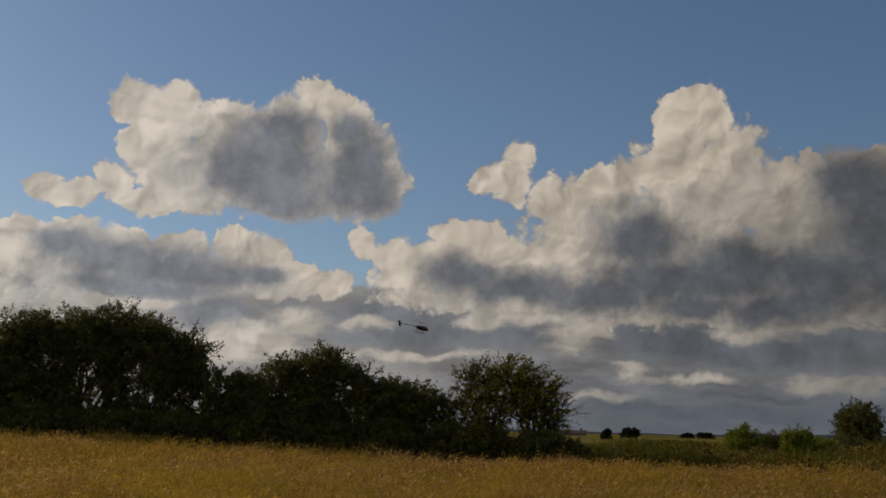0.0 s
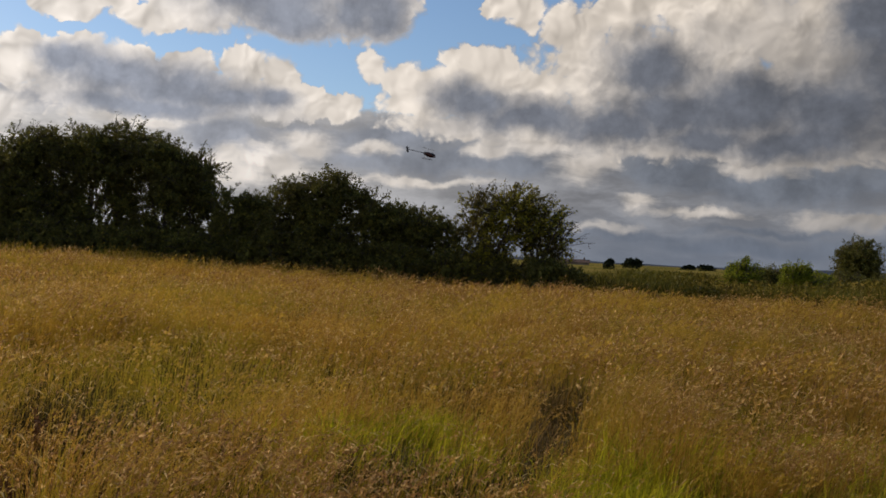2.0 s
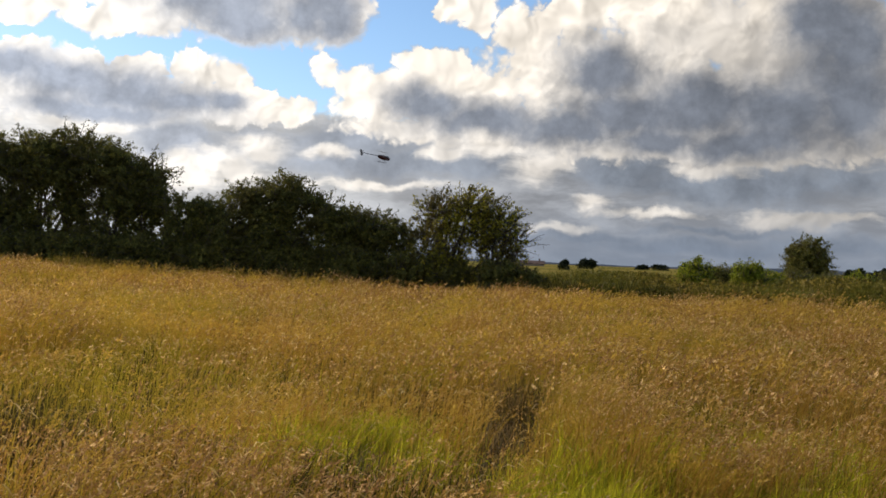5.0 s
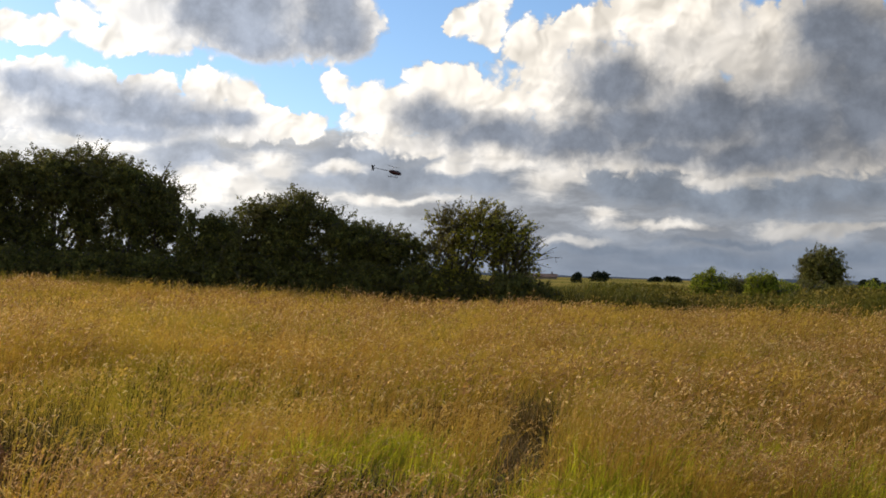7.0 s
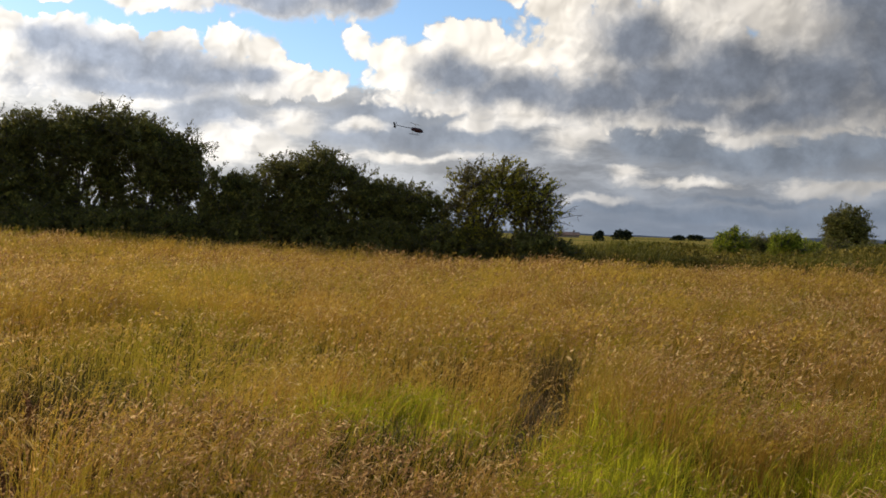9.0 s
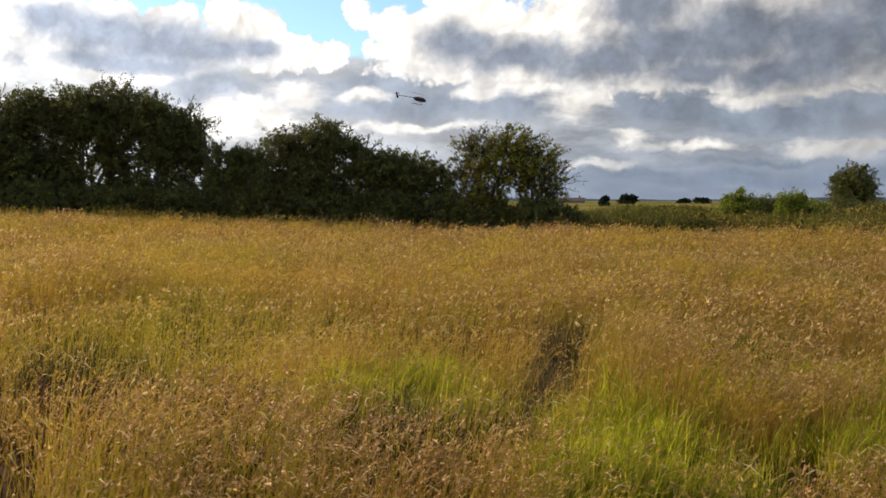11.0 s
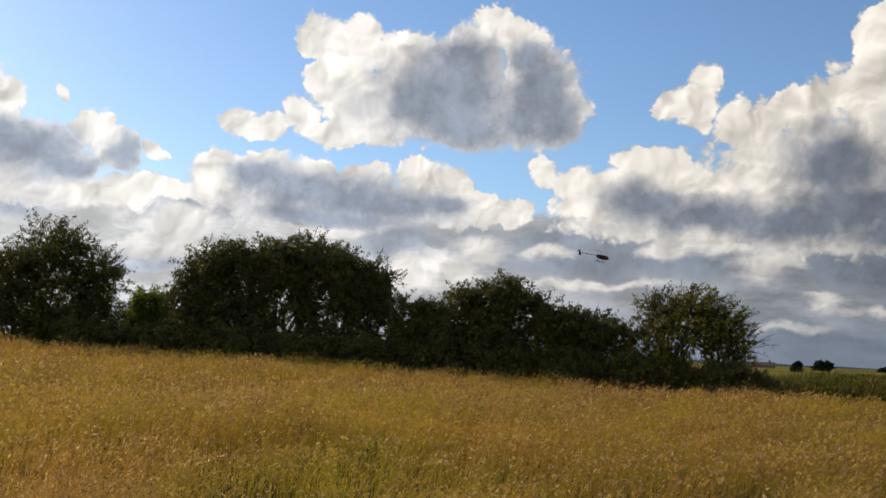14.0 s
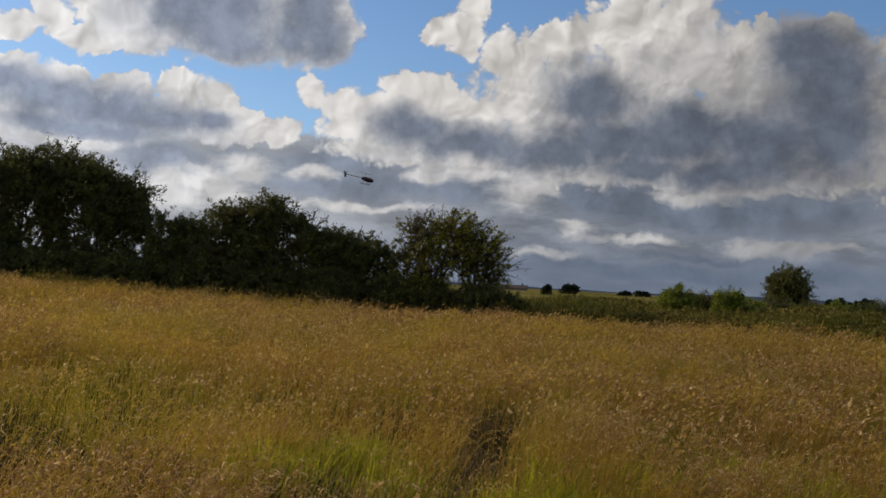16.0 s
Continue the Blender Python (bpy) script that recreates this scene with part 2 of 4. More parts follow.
    sky.sun_elevation, sky.sun_rotation = radians(SUN_EL), radians(SUN_AZ % 360)
    sky.air_density, sky.dust_density, sky.ozone_density = 1.0, 0.45, 3.0
    air = sky.outputs[0]
    clear = n.put("ShaderNodeBackground", {"Color": air, "Strength": 0.13}).outputs[0]
    vapour = n.put("ShaderNodeBackground", {"Color": cloud, "Strength": 1.0}).outputs[0]
    both = n.put("ShaderNodeMixShader", {0: cover, 1: clear, 2: vapour}).outputs[0]
    n.put("ShaderNodeOutputWorld", {"Surface": both})


build_sky()
sun = new("sun", bpy.data.lights.new("sun", "SUN"))
sun.data.energy, sun.data.angle, sun.data.color = 3.8, radians(0.53), (1.0, 0.80, 0.56)
sun_way = Vector((math.sin(radians(SUN_AZ)) * math.cos(radians(SUN_EL)), math.cos(radians(SUN_AZ)) * math.cos(radians(SUN_EL)), math.sin(radians(SUN_EL))))
sun.matrix_world = look(sun_way * 60, (0, 0, 0))


# ---- materials ----
def material(name):
    m = bpy.data.materials.new(name)
    m.use_nodes = True
    return m, Nodes(m.node_tree)


def plant(name, stops, patch=None, through_light=0.36, rough=0.55, patch_scale=0.35, patch_span=(0.42, 0.62)):
    """Leaf or straw: colours by piece, a second colour in patches, some light passing through."""
    m, n = material(name)
    geo = n.put("ShaderNodeNewGeometry").outputs
    ramp = n.put("ShaderNodeValToRGB", {0: geo["Random Per Island"]})
    els = ramp.color_ramp.elements
    for i, (at, col) in enumerate(stops):
        e = els[i] if i < 2 else els.new(at)
        e.position, e.color = at, (*col, 1)
    col = ramp.outputs[0]
    where = n.put("ShaderNodeTexCoord").outputs["Object"]
    if patch:
        f = n.ramp(n.noise(where, patch_scale, 4.0, 0.6)["Fac"], *patch_span)
        col = n.mix(f, col, (*patch, 1))
    g = n.ramp(n.noise(where, 9.0, 3.0)["Fac"], 0.3, 0.7, 0.75, 1.2)
    col = n.vec("MULTIPLY", col, n.put("ShaderNodeCombineXYZ", {0: g, 1: g, 2: g}).outputs[0])
    face = n.put("ShaderNodeBsdfPrincipled", {"Base Color": col, "Roughness": rough, "Specular IOR Level": 0.08}).outputs[0]
    back = n.put("ShaderNodeBsdfTranslucent", {"Color": col}).outputs[0]
    n.put("ShaderNodeOutputMaterial", {"Surface": n.put("ShaderNodeMixShader", {0: through_light, 1: face, 2: back}).outputs[0]})
    return m


def plain(name, a, b, scale, rough=0.8, bump=0.3, metal=0.0, bump_scale=None, second=None, gloss=0.3):
    m, n = material(name)
    where = n.put("ShaderNodeTexCoord").outputs["Object"]
    col = n.mix(n.ramp(n.noise(where, scale, 6.0, 0.6)["Fac"], 0.3, 0.7), (*a, 1), (*b, 1))
    if second:
        col = n.mix(n.ramp(n.noise(where, second[1], 4.0)["Fac"], 0.4, 0.65), col, (*second[0], 1))
    relief = n.put("ShaderNodeBump", {"Strength": bump, "Distance": 0.02, "Height": n.noise(where, bump_scale or scale * 6, 5.0)["Fac"]}).outputs[0]
    p = n.put("ShaderNodeBsdfPrincipled", {"Base Color": col, "Roughness": rough, "Metallic": metal, "Normal": relief, "Specular IOR Level": gloss}).outputs[0]
    n.put("ShaderNodeOutputMaterial", {"Surface": p})
    return m


SOIL = plain("meadow_soil", (0.05, 0.030, 0.010), (0.10, 0.06, 0.018), 1.5, 0.95, 0.6, second=((0.055, 0.045, 0.012), 0.25), gloss=0.0)
STUBBLE = plain("far_field", (0.20, 0.16, 0.040), (0.28, 0.21, 0.055), 0.05, 0.95, 0.4, second=((0.07, 0.08, 0.02), 0.012), gloss=0.0)
BARK = plain("bark", (0.045, 0.036, 0.028), (0.10, 0.085, 0.065), 7.0, 0.9, 0.8)
STRAW = plant("straw", [(0.0, (0.28, 0.150, 0.028)), (1.0, (0.60, 0.350, 0.066)), (0.5, (0.43, 0.246, 0.036))], patch=(0.36, 0.285, 0.026), patch_scale=0.30, through_light=0.44)
HEADS = plant("seed_heads", [(0.0, (0.24, 0.135, 0.045)), (1.0, (0.90, 0.66, 0.29)), (0.70, (0.51, 0.290, 0.072))], patch=(0.57, 0.378, 0.048), patch_scale=0.42, patch_span=(0.45, 0.58), through_light=0.52)
FOG = plant("pink_seed_heads", [(0.0, (0.22, 0.116, 0.040)), (1.0, (0.84, 0.58, 0.26)), (0.72, (0.43, 0.245, 0.085))], through_light=0.50)
BLADES = plant("dry_grass_blades", [(0.0, (0.07, 0.064, 0.009)), (1.0, (0.40, 0.255, 0.045)), (0.5, (0.19, 0.158, 0.018))])
PALE = plant("pale_awned_heads", [(0.0, (0.50, 0.33, 0.09)), (1.0, (0.86, 0.66, 0.30)), (0.6, (0.68, 0.48, 0.16))], through_light=0.50, rough=0.5)
LUSH = plant("green_grass_blades", [(0.0, (0.13, 0.150, 0.008)), (1.0, (0.62, 0.54, 0.030)), (0.55, (0.40, 0.390, 0.016))], through_light=0.62)
# dead stems whose dark brown also paints in the shade of the hollows
SHADE_STEMS = plant("hollow_shade_stems", [(0.0, (0.030, 0.020, 0.008)), (1.0, (0.17, 0.105, 0.035)), (0.7, (0.075, 0.060, 0.016))], through_light=0.15)
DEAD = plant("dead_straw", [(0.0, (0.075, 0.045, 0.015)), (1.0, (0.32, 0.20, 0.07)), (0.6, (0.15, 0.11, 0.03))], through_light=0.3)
LEAF_DARK = plant("hawthorn_leaves", [(0.0, (0.084, 0.090, 0.024)), (1.0, (0.265, 0.240, 0.046)), (0.75, (0.140, 0.138, 0.035))], patch=(0.108, 0.102, 0.030), through_light=0.40, patch_scale=0.5)
LEAF_GREEN = plant("bush_leaves", [(0.0, (0.08, 0.11, 0.013)), (1.0, (0.34, 0.36, 0.030)), (0.6, (0.19, 0.22, 0.020))], through_light=0.52)
LEAF_YELLOW = plant("thin_hawthorn_leaves", [(0.0, (0.08, 0.085, 0.014)), (1.0, (0.52, 0.45, 0.040)), (0.6, (0.27, 0.25, 0.028))], patch=(0.10, 0.085, 0.028), through_light=0.42, patch_scale=0.45)
FAR_LEAF = plant("far_leaves", [(0.0, (0.014, 0.022, 0.012)), (1.0, (0.035, 0.045, 0.022))], through_light=0.15)
WEEDS = plant("tall_weeds", [(0.0, (0.060, 0.050, 0.010)), (1.0, (0.36, 0.265, 0.045)), (0.6, (0.145, 0.118, 0.018))], patch=(0.115, 0.112, 0.016), patch_scale=0.2)
ROOF = plain("roof_sheet", (0.09, 0.055, 0.04), (0.13, 0.085, 0.06), 0.5, 0.8, 0.2)
RENDERED = plain("pale_wall", (0.20, 0.16, 0.12), (0.26, 0.21, 0.16), 0.6, 0.9, 0.2)
HILL = plain("hazy_hill", (0.055, 0.07, 0.09), (0.075, 0.09, 0.11), 0.004, 1.0, 0.0, gloss=0.0)
GLOSS_BLACK = plain("black_plastic", (0.012, 0.012, 0.014), (0.02, 0.02, 0.022), 12.0, 0.35, 0.05)
RED_SHELL = plain("dark_red_shell", (0.035, 0.010, 0.010), (0.05, 0.014, 0.012), 9.0, 0.3, 0.05)
DOCK = plant("dock_seed", [(0.0, (0.08, 0.035, 0.014)), (1.0, (0.24, 0.12, 0.05))], through_light=0.2)
STEEL = plain("bare_metal", (0.45, 0.45, 0.46), (0.55, 0.55, 0.56), 20.0, 0.35, 0.05, metal=1.0)


# ---- helpers for building ----
def smooth(x, lo, hi):
    t = np.clip((np.asarray(x, float) - lo) / (hi - lo), 0, 1)
    return t * t * (3 - 2 * t)


def ground_z(x, y):
    """The field is level in front and rises gently to the left, towards the hedge."""
    x, y = np.asarray(x, float), np.asarray(y, float)
    rise = 0.028 * np.clip(-x - 6, 0, 45) * smooth(y, 4, 42)
    bumps = 0.05 * np.sin(x * 0.31 + 1.0) * np.sin(y * 0.23) * smooth(np.hypot(x, y), 3, 15) * (1 - smooth(np.hypot(x, y), 60, 90))
    return rise * (1 - smooth(np.hypot(x, y), 70, 160)) + bumps


def bearing(az, d):
    return d * math.sin(radians(az)), d * math.cos(radians(az))


def mesh_from(name, verts, faces, mats, index=None, shade=False):
    """A mesh from arrays: verts (n, 3), faces (m, k)."""
    verts, faces = np.asarray(verts, np.float32), np.asarray(faces, np.int32)
    me = bpy.data.meshes.new(name)
    m, k = faces.shape
    me.vertices.add(len(verts))
    me.vertices.foreach_set("co", verts.ravel())
    me.loops.add(m * k)
    me.loops.foreach_set("vertex_index", faces.ravel())
    me.polygons.add(m)
    me.polygons.foreach_set("loop_start", np.arange(0, m * k, k, dtype=np.int32))
    for mat in mats:
        me.materials.append(mat)
    if index is not None:
        me.polygons.foreach_set("material_index", np.asarray(index, np.int32))
    me.update(calc_edges=True)
    if shade:
        me.polygons.foreach_set("use_smooth", np.ones(m, bool))
    return me


def part(name, me, parent=None, label=""):
    if isinstance(me, tuple):
        bm, mat = me
        me = bpy.data.meshes.new(name)
        bm.to_mesh(me)
        bm.free()
        me.materials.append(mat)
    ob = new(name, me)
    if parent is not None:
        ob.parent = parent
    if label:
        ob["label"] = label
    return ob


def ribbons(pts, width, side):
    """Strips along pts (n, k, 3) of width (n, k), spread along side (n, 3): verts and quads."""
    n, k, _ = pts.shape
    off = side[:, None, :] * (width[..., None] / 2)
    v = np.stack([pts - off, pts + off], 2).reshape(-1, 3)
    base = (np.arange(n) * k * 2)[:, None] + (np.arange(k - 1) * 2)[None]
    q = np.stack([base, base + 1, base + 3, base + 2], -1).reshape(-1, 4)
    return v, q


def tubes(lines, sides=5):
    """Tapered tubes along polylines [(points, radii), ...] as verts and quads."""
    vs, fs, at = [], [], 0
    ring = np.linspace(0, 2 * np.pi, sides, endpoint=False)
    for pts, rad in lines:
        pts, rad = np.asarray(pts, float), np.asarray(rad, float)
        k = len(pts)
        t = np.gradient(pts, axis=0)
        t /= np.linalg.norm(t, axis=1, keepdims=True) + 1e-9
        ref = np.where(np.abs(t[:, 2:3]) < 0.9, [[0, 0, 1.0]], [[1.0, 0, 0]])
        a = np.cross(t, ref)
        a /= np.linalg.norm(a, axis=1, keepdims=True) + 1e-9
        b = np.cross(t, a)
        v = pts[:, None] + rad[:, None, None] * (np.cos(ring)[None, :, None] * a[:, None] + np.sin(ring)[None, :, None] * b[:, None])
        vs.append(v.reshape(-1, 3))
        i = np.arange(k - 1)[:, None] * sides
        j = np.arange(sides)[None]
        j2 = (j + 1) % sides
        fs.append((np.stack([i + j, i + j2, i + sides + j2, i + sides + j], -1) + at).reshape(-1, 4))
        at += k * sides
    return np.concatenate(vs), np.concatenate(fs)


def join(*pieces):
    vs, fs, at = [], [], 0
    for v, f in pieces:
        vs.append(v)
        fs.append(f + at)
        at += len(v)
    return np.concatenate(vs), np.concatenate(fs)


def unit(v):
    return v / (np.linalg.norm(v, axis=-1, keepdims=True) + 1e-9)


def leaves_at(pos, size, rng):
    """Small leaves, each a pointed triangle, at pos (n, 3)."""
    n = len(pos)
    a = unit(rng.normal(size=(n, 3)) + [0, 0, 0.2])
    b = unit(np.cross(a, rng.normal(size=(n, 3))))
    s = size * rng.uniform(0.6, 1.35, (n, 1))
    v = np.stack([pos - a * s * 0.4 + b * s * 0.4, pos - a * s * 0.4 - b * s * 0.4, pos + a * s * 0.7], 1).reshape(-1, 3)
    return v, np.arange(n * 3).reshape(n, 3)


# ---- ground ----
def build_ground():
    r = np.concatenate([[0.0], np.geomspace(1.2, 3600, 90)])
    th = np.linspace(0, 2 * np.pi, 144, endpoint=False)
    R, T = np.meshgrid(r[1:], th, indexing="ij")
    x, y = R * np.sin(T), R * np.cos(T)
    v = np.stack([x, y, ground_z(x, y)], -1).reshape(-1, 3)
    v = np.concatenate([v, [[0, 0, float(ground_z(0, 0))]]])
    k = len(th)
    i, j = np.meshgrid(np.arange(len(r) - 2) * k, np.arange(k), indexing="ij")
    j2 = (j + 1) % k
    q = np.stack([i + j, i + k + j, i + k + j2, i + j2], -1).reshape(-1, 4)
    cap = np.stack([np.full(k // 2, len(v) - 1), np.arange(0, k, 2), (np.arange(0, k, 2) + 1) % k, (np.arange(0, k, 2) + 2) % k], -1)
    q = np.concatenate([q, cap])
    mid = v[q].mean(1)
    far = np.hypot(mid[:, 0], mid[:, 1]) > 62
    me = mesh_from("ground", v, q, [SOIL, STUBBLE], far.astype(int), shade=True)
    tagged(part("ground", me), "dry brown earth of a level meadow under tall grass", "ground", kind="structure")


build_ground()

# ---- meadow grass ----
TRACK_Y = (5.1, 5.8, 6.7, 7.2, 8.0, 9.6, 10.2, 11.0, 13.0, 15.0)
TRACK_X = (-0.49, -0.51, -0.54, -0.43, -0.41, -0.49, -0.50, -0.33, -0.09, 0.2)
TRACK_W = (0.02, 0.10, 0.13, 0.26, 0.32, 0.36, 0.18, 0.09, 0.06, 0.03)
WIND = np.array([0.85, -0.25, 0.0])


def spread(rng, n, r0, r1, a0, a1):
    r = np.sqrt(rng.uniform(r0 * r0, r1 * r1, n))
    a = np.radians(rng.uniform(a0, a1, n))
    return r * np.sin(a), r * np.cos(a)


def clumps(x, y, seed):
    """A slow wave field from 0 to 1, for taller and shorter, greener and drier patches."""
    rng = np.random.default_rng(seed)
    f = np.zeros_like(x)
    for s in (0.35, 0.8, 1.7, 3.1):
        a, p, w = rng.uniform(0, 6.28, 3), rng.uniform(0, 6.28, 3), rng.uniform(0.7, 1.3, 3)
        for i in range(3):
            f += np.sin((x * np.cos(a[i]) + y * np.sin(a[i])) * s * w[i] * 2 + p[i]) / (1 + s)
    return 1 / (1 + np.exp(-f * 1.2))


def on_track(x, y):
    tx, tw = np.interp(y, TRACK_Y, TRACK_X), np.interp(y, TRACK_Y, TRACK_W)
    wig = 0.05 * np.sin(y * 5.0) + 0.03 * np.sin(y * 13.0 + 1)
    return np.clip(1.25 - np.abs(x - tx + wig) / tw, 0, 1) * (y > 5.1) * (y < 14.5)


def beside(x, y):
    """Tall uncut fringe along the trodden gap."""
    return np.exp(-((np.abs(x - np.interp(y, TRACK_Y, TRACK_X)) - np.interp(y, TRACK_Y, TRACK_W)) / 0.2) ** 2) * (y > 5) * (y < 13)


# tufts of lush green grass with few seed heads: x, y, size
TUFTS = [(-1.35, 7.1, 0.85), (-1.4, 7.9, 0.7), (-1.0, 6.8, 0.5), (0.1, 6.2, 0.5), (-0.1, 5.4, 0.5), (-1.95, 7.3, 0.6), (-0.05, 5.0, 0.45), (0.45, 5.7, 0.5), (0.1, 6.7, 0.4), (1.6, 6.4, 0.45),
         (0.7, 7.6, 0.6), (1.9, 8.2, 0.6), (2.6, 6.9, 0.4), (-1.05, 6.4, 0.4), (0.15, 4.3, 0.3)]
# tufts of pink-brown plumes in front
PLUMES = [(-1.3, 5.0, 0.5), (-2.3, 5.5, 0.5), (-1.15, 4.3, 0.55), (-2.1, 4.6, 0.6), (-2.9, 5.6, 0.6), (0.9, 5.0, 0.4), (-0.75, 4.1, 0.4), (1.5, 5.2, 0.5), (-3.6, 5.2, 0.7)]


def near_any(x, y, spots):
    f = np.zeros_like(x)
    for a, b, r in spots:
        f = np.maximum(f, np.exp(-((x - a) ** 2 + (y - b) ** 2) / (r * r)))
    return f


# bare hollows between the tufts: x, y, size
HOLLOWS = [(-2.6, 5.2, 0.34), (-1.25, 5.25, 0.24), (-3.3, 5.9, 0.30), (0.95, 5.35, 0.20), (-0.80, 4.75, 0.22), (-3.9, 6.6, 0.3), (1.9, 5.9, 0.2), (-1.9, 5.0, 0.2), (-4.4, 7.4, 0.35),
           (-3.7, 6.9, 0.60), (-2.95, 6.6, 0.55), (-2.3, 6.3, 0.45), (-3.2, 5.4, 0.5), (-1.45, 5.95, 0.28), (-1.1, 6.05, 0.26), (-0.76, 5.85, 0.24), (1.1, 6.1, 0.2)]


def growth(x, y):
    """How thickly the grass stands: thin in hollows and in the small gaps between tufts."""
    small = smooth(clumps(x * 3.6, y * 3.6, 77), 0.30, 0.56)
    close = 1 - smooth(np.hypot(x, y), 9, 22)
    return (1 - 0.9 * near_any(x, y, HOLLOWS)) * (1 - close * 0.93 * (1 - small))


def green_share(x, y):
    away = (1 - np.exp(-((x + 0.4) ** 2 + ((y - 10.8) / 2.4) ** 2) / 0.7)) * (1 - 0.85 * (1 - smooth(y, 4.8, 6.2)) * (x < -0.3))
    return np.clip(near_any(x, y, TUFTS) + 0.4 * smooth(clumps(x, y, 9), 0.58, 0.76) * smooth(x, -2.5, 0.5), 0, 1) * away


def rolling(x, y):
    """The uneven top of the sward: humps, dips and the low places of the hollows."""
    return (0.62 + 0.72 * clumps(x * 1.5, y * 1.5, 55)) * (1 - 0.45 * near_any(x, y, HOLLOWS))


def tufted(rng, n, r0, r1, a0, a1, per, wide):
    """Places of n plants that grow in tufts, with two random numbers and a lean shared by each tuft."""
    m = max(1, n // per)
    cx, cy = spread(rng, m, r0, r1, a0, a1)
    who = rng.integers(0, m, n)
    shared = rng.uniform(size=(m, 2))[who]
    tilt = (rng.normal(0, 0.5, (m, 3)) * [1, 1, 0])[who]
    r = wide * rng.uniform(0.5, 1.5, m)[who]
    return cx[who] + rng.normal(0, 1, n) * r, cy[who] + rng.normal(0, 1, n) * r, shared, tilt


def grass(name, label, seed, n_stalk, n_blade, r0, r1, a0, a1, thick, spikes=3, far=False, per=14, wide=0.09):
    rng = np.random.default_rng(seed)
    up = np.array([0, 0, 1.0])
    # stalks
    x, y, shared, tilt = tufted(rng, n_stalk, r0, r1, a0, a1, per, wide)
    lush = green_share(x, y)
    pink = np.clip(near_any(x, y, PLUMES) + smooth(clumps(x * 0.6, y * 0.6, 31), 0.45, 0.75) * 0.5, 0, 1)
    patch = clumps(x * 1.3, y * 1.3, 5)
    keep = (on_track(x, y) < rng.uniform(0.15, 0.6, n_stalk)) & (rng.uniform(size=n_stalk) < (0.3 + 0.8 * patch) * (1 - 0.95 * lush) * growth(x, y))
    x, y, patch, pink, shared, tilt = x[keep], y[keep], patch[keep], pink[keep], shared[keep], tilt[keep]
    n = len(x)
    h = rng.normal(0.54, 0.075, n).clip(0.22, 0.85) * (0.70 + 0.30 * patch) * (0.66 + 0.62 * shared[:, 0]) * rolling(x, y) * (1 + 0.16 * beside(x, y))
    lean = unit(WIND + tilt + rng.normal(0, 0.5, (n, 3)) * [1, 1, 0])
    bend = 0.06 + 0.62 * rng.uniform(0, 1, n) ** 1.4
    base = np.stack([x, y, ground_z(x, y) - 0.02], -1)

    def along(t):
        return base + up * (h * t * (1 - 0.12 * bend * t))[:, None] + lean * (h * bend * t * t)[:, None]
    side = unit(np.cross(np.stack([x, y, 0 * x], -1), up) + rng.normal(0, 0.4, (n, 3)))
    stops = (0.25, 0.75, 1.0) if far else (0.0, 0.45, 0.8, 1.0)
    pts = np.stack([along(t) for t in stops], 1)
    w = thick * 0.0026 * rng.uniform(0.7, 1.3, (n, 1)) * np.linspace(1.2, 0.6, len(stops))
    stems = ribbons(pts, w, side)
    # seed heads of loose spikelets that follow the stalk and nod a little
    tip = along(0.97)
    way = unit(along(1.0) - along(0.9) + (lean - 0.45 * up) * rng.uniform(0.0, 0.10, (n, 1)) * h[:, None])
    length = (rng.uniform(0.05, 0.10, n) * (1 + 0.2 * pink))[:, None]
    fat = (rng.uniform(0.6, 1.1, n) * (1 + 0.5 * pink))[:, None] * thick ** 0.85
    is_pink = (shared[:, 1] < 0.10 + 0.85 * pink).astype(int)
    heads, kinds = [], []
    for k in range(spikes):
        at = tip + way * length * ((k + rng.uniform(0, 1, (n, 1))) / spikes) + rng.normal(0, 0.004, (n, 3)) * fat
        out = unit(way * 1.1 + rng.normal(0, 0.42, (n, 3)))
        w2 = unit(np.cross(out, rng.normal(size=(n, 3))))
        ln = 0.024 * fat * rng.uniform(0.7, 1.4, (n, 1)) * (9 / (spikes + 4)) ** 0.8
        v = np.stack([at + w2 * ln * 0.20, at - w2 * ln * 0.20, at + out * ln], 1).reshape(-1, 3)
        heads.append((v, np.arange(n * 3).reshape(n, 3)))
        kinds.append(is_pink)
    tagged(part("seed_heads", mesh_from("seed_heads", *join(*heads), [HEADS, FOG], np.concatenate(kinds))), "loose pale and pinkish seed heads of the meadow grass", "grass", kind="stuff")
    # leaf blades
    x, y, shared, tilt = tufted(rng, n_blade, r0, r1, a0, a1, per, wide * 1.2)
    tread = on_track(x, y)
    lush = green_share(x, y)
    patch = clumps(x * 1.3, y * 1.3, 5)
    keep = (tread < rng.uniform(0.15, 0.7, n_blade)) & (rng.uniform(size=n_blade) < (0.45 + 0.3 * patch + 0.5 * lush) * growth(x, y))
    x, y, lush, shared, tilt = x[keep], y[keep], lush[keep], shared[keep], tilt[keep]
    n = len(x)
    h = rng.uniform(0.24, 0.48, n) * (0.9 + 0.4 * lush) * (0.7 + 0.45 * shared[:, 0]) * rolling(x, y)
    lean = unit(WIND * 0.6 + tilt + rng.normal(0, 0.7, (n, 3)) * [1, 1, 0])
    bend = rng.uniform(0.03, 0.6, n)
    base = np.stack([x, y, ground_z(x, y) - 0.02], -1)
    side = unit(np.cross(lean, up) + rng.normal(0, 0.5, (n, 3)))
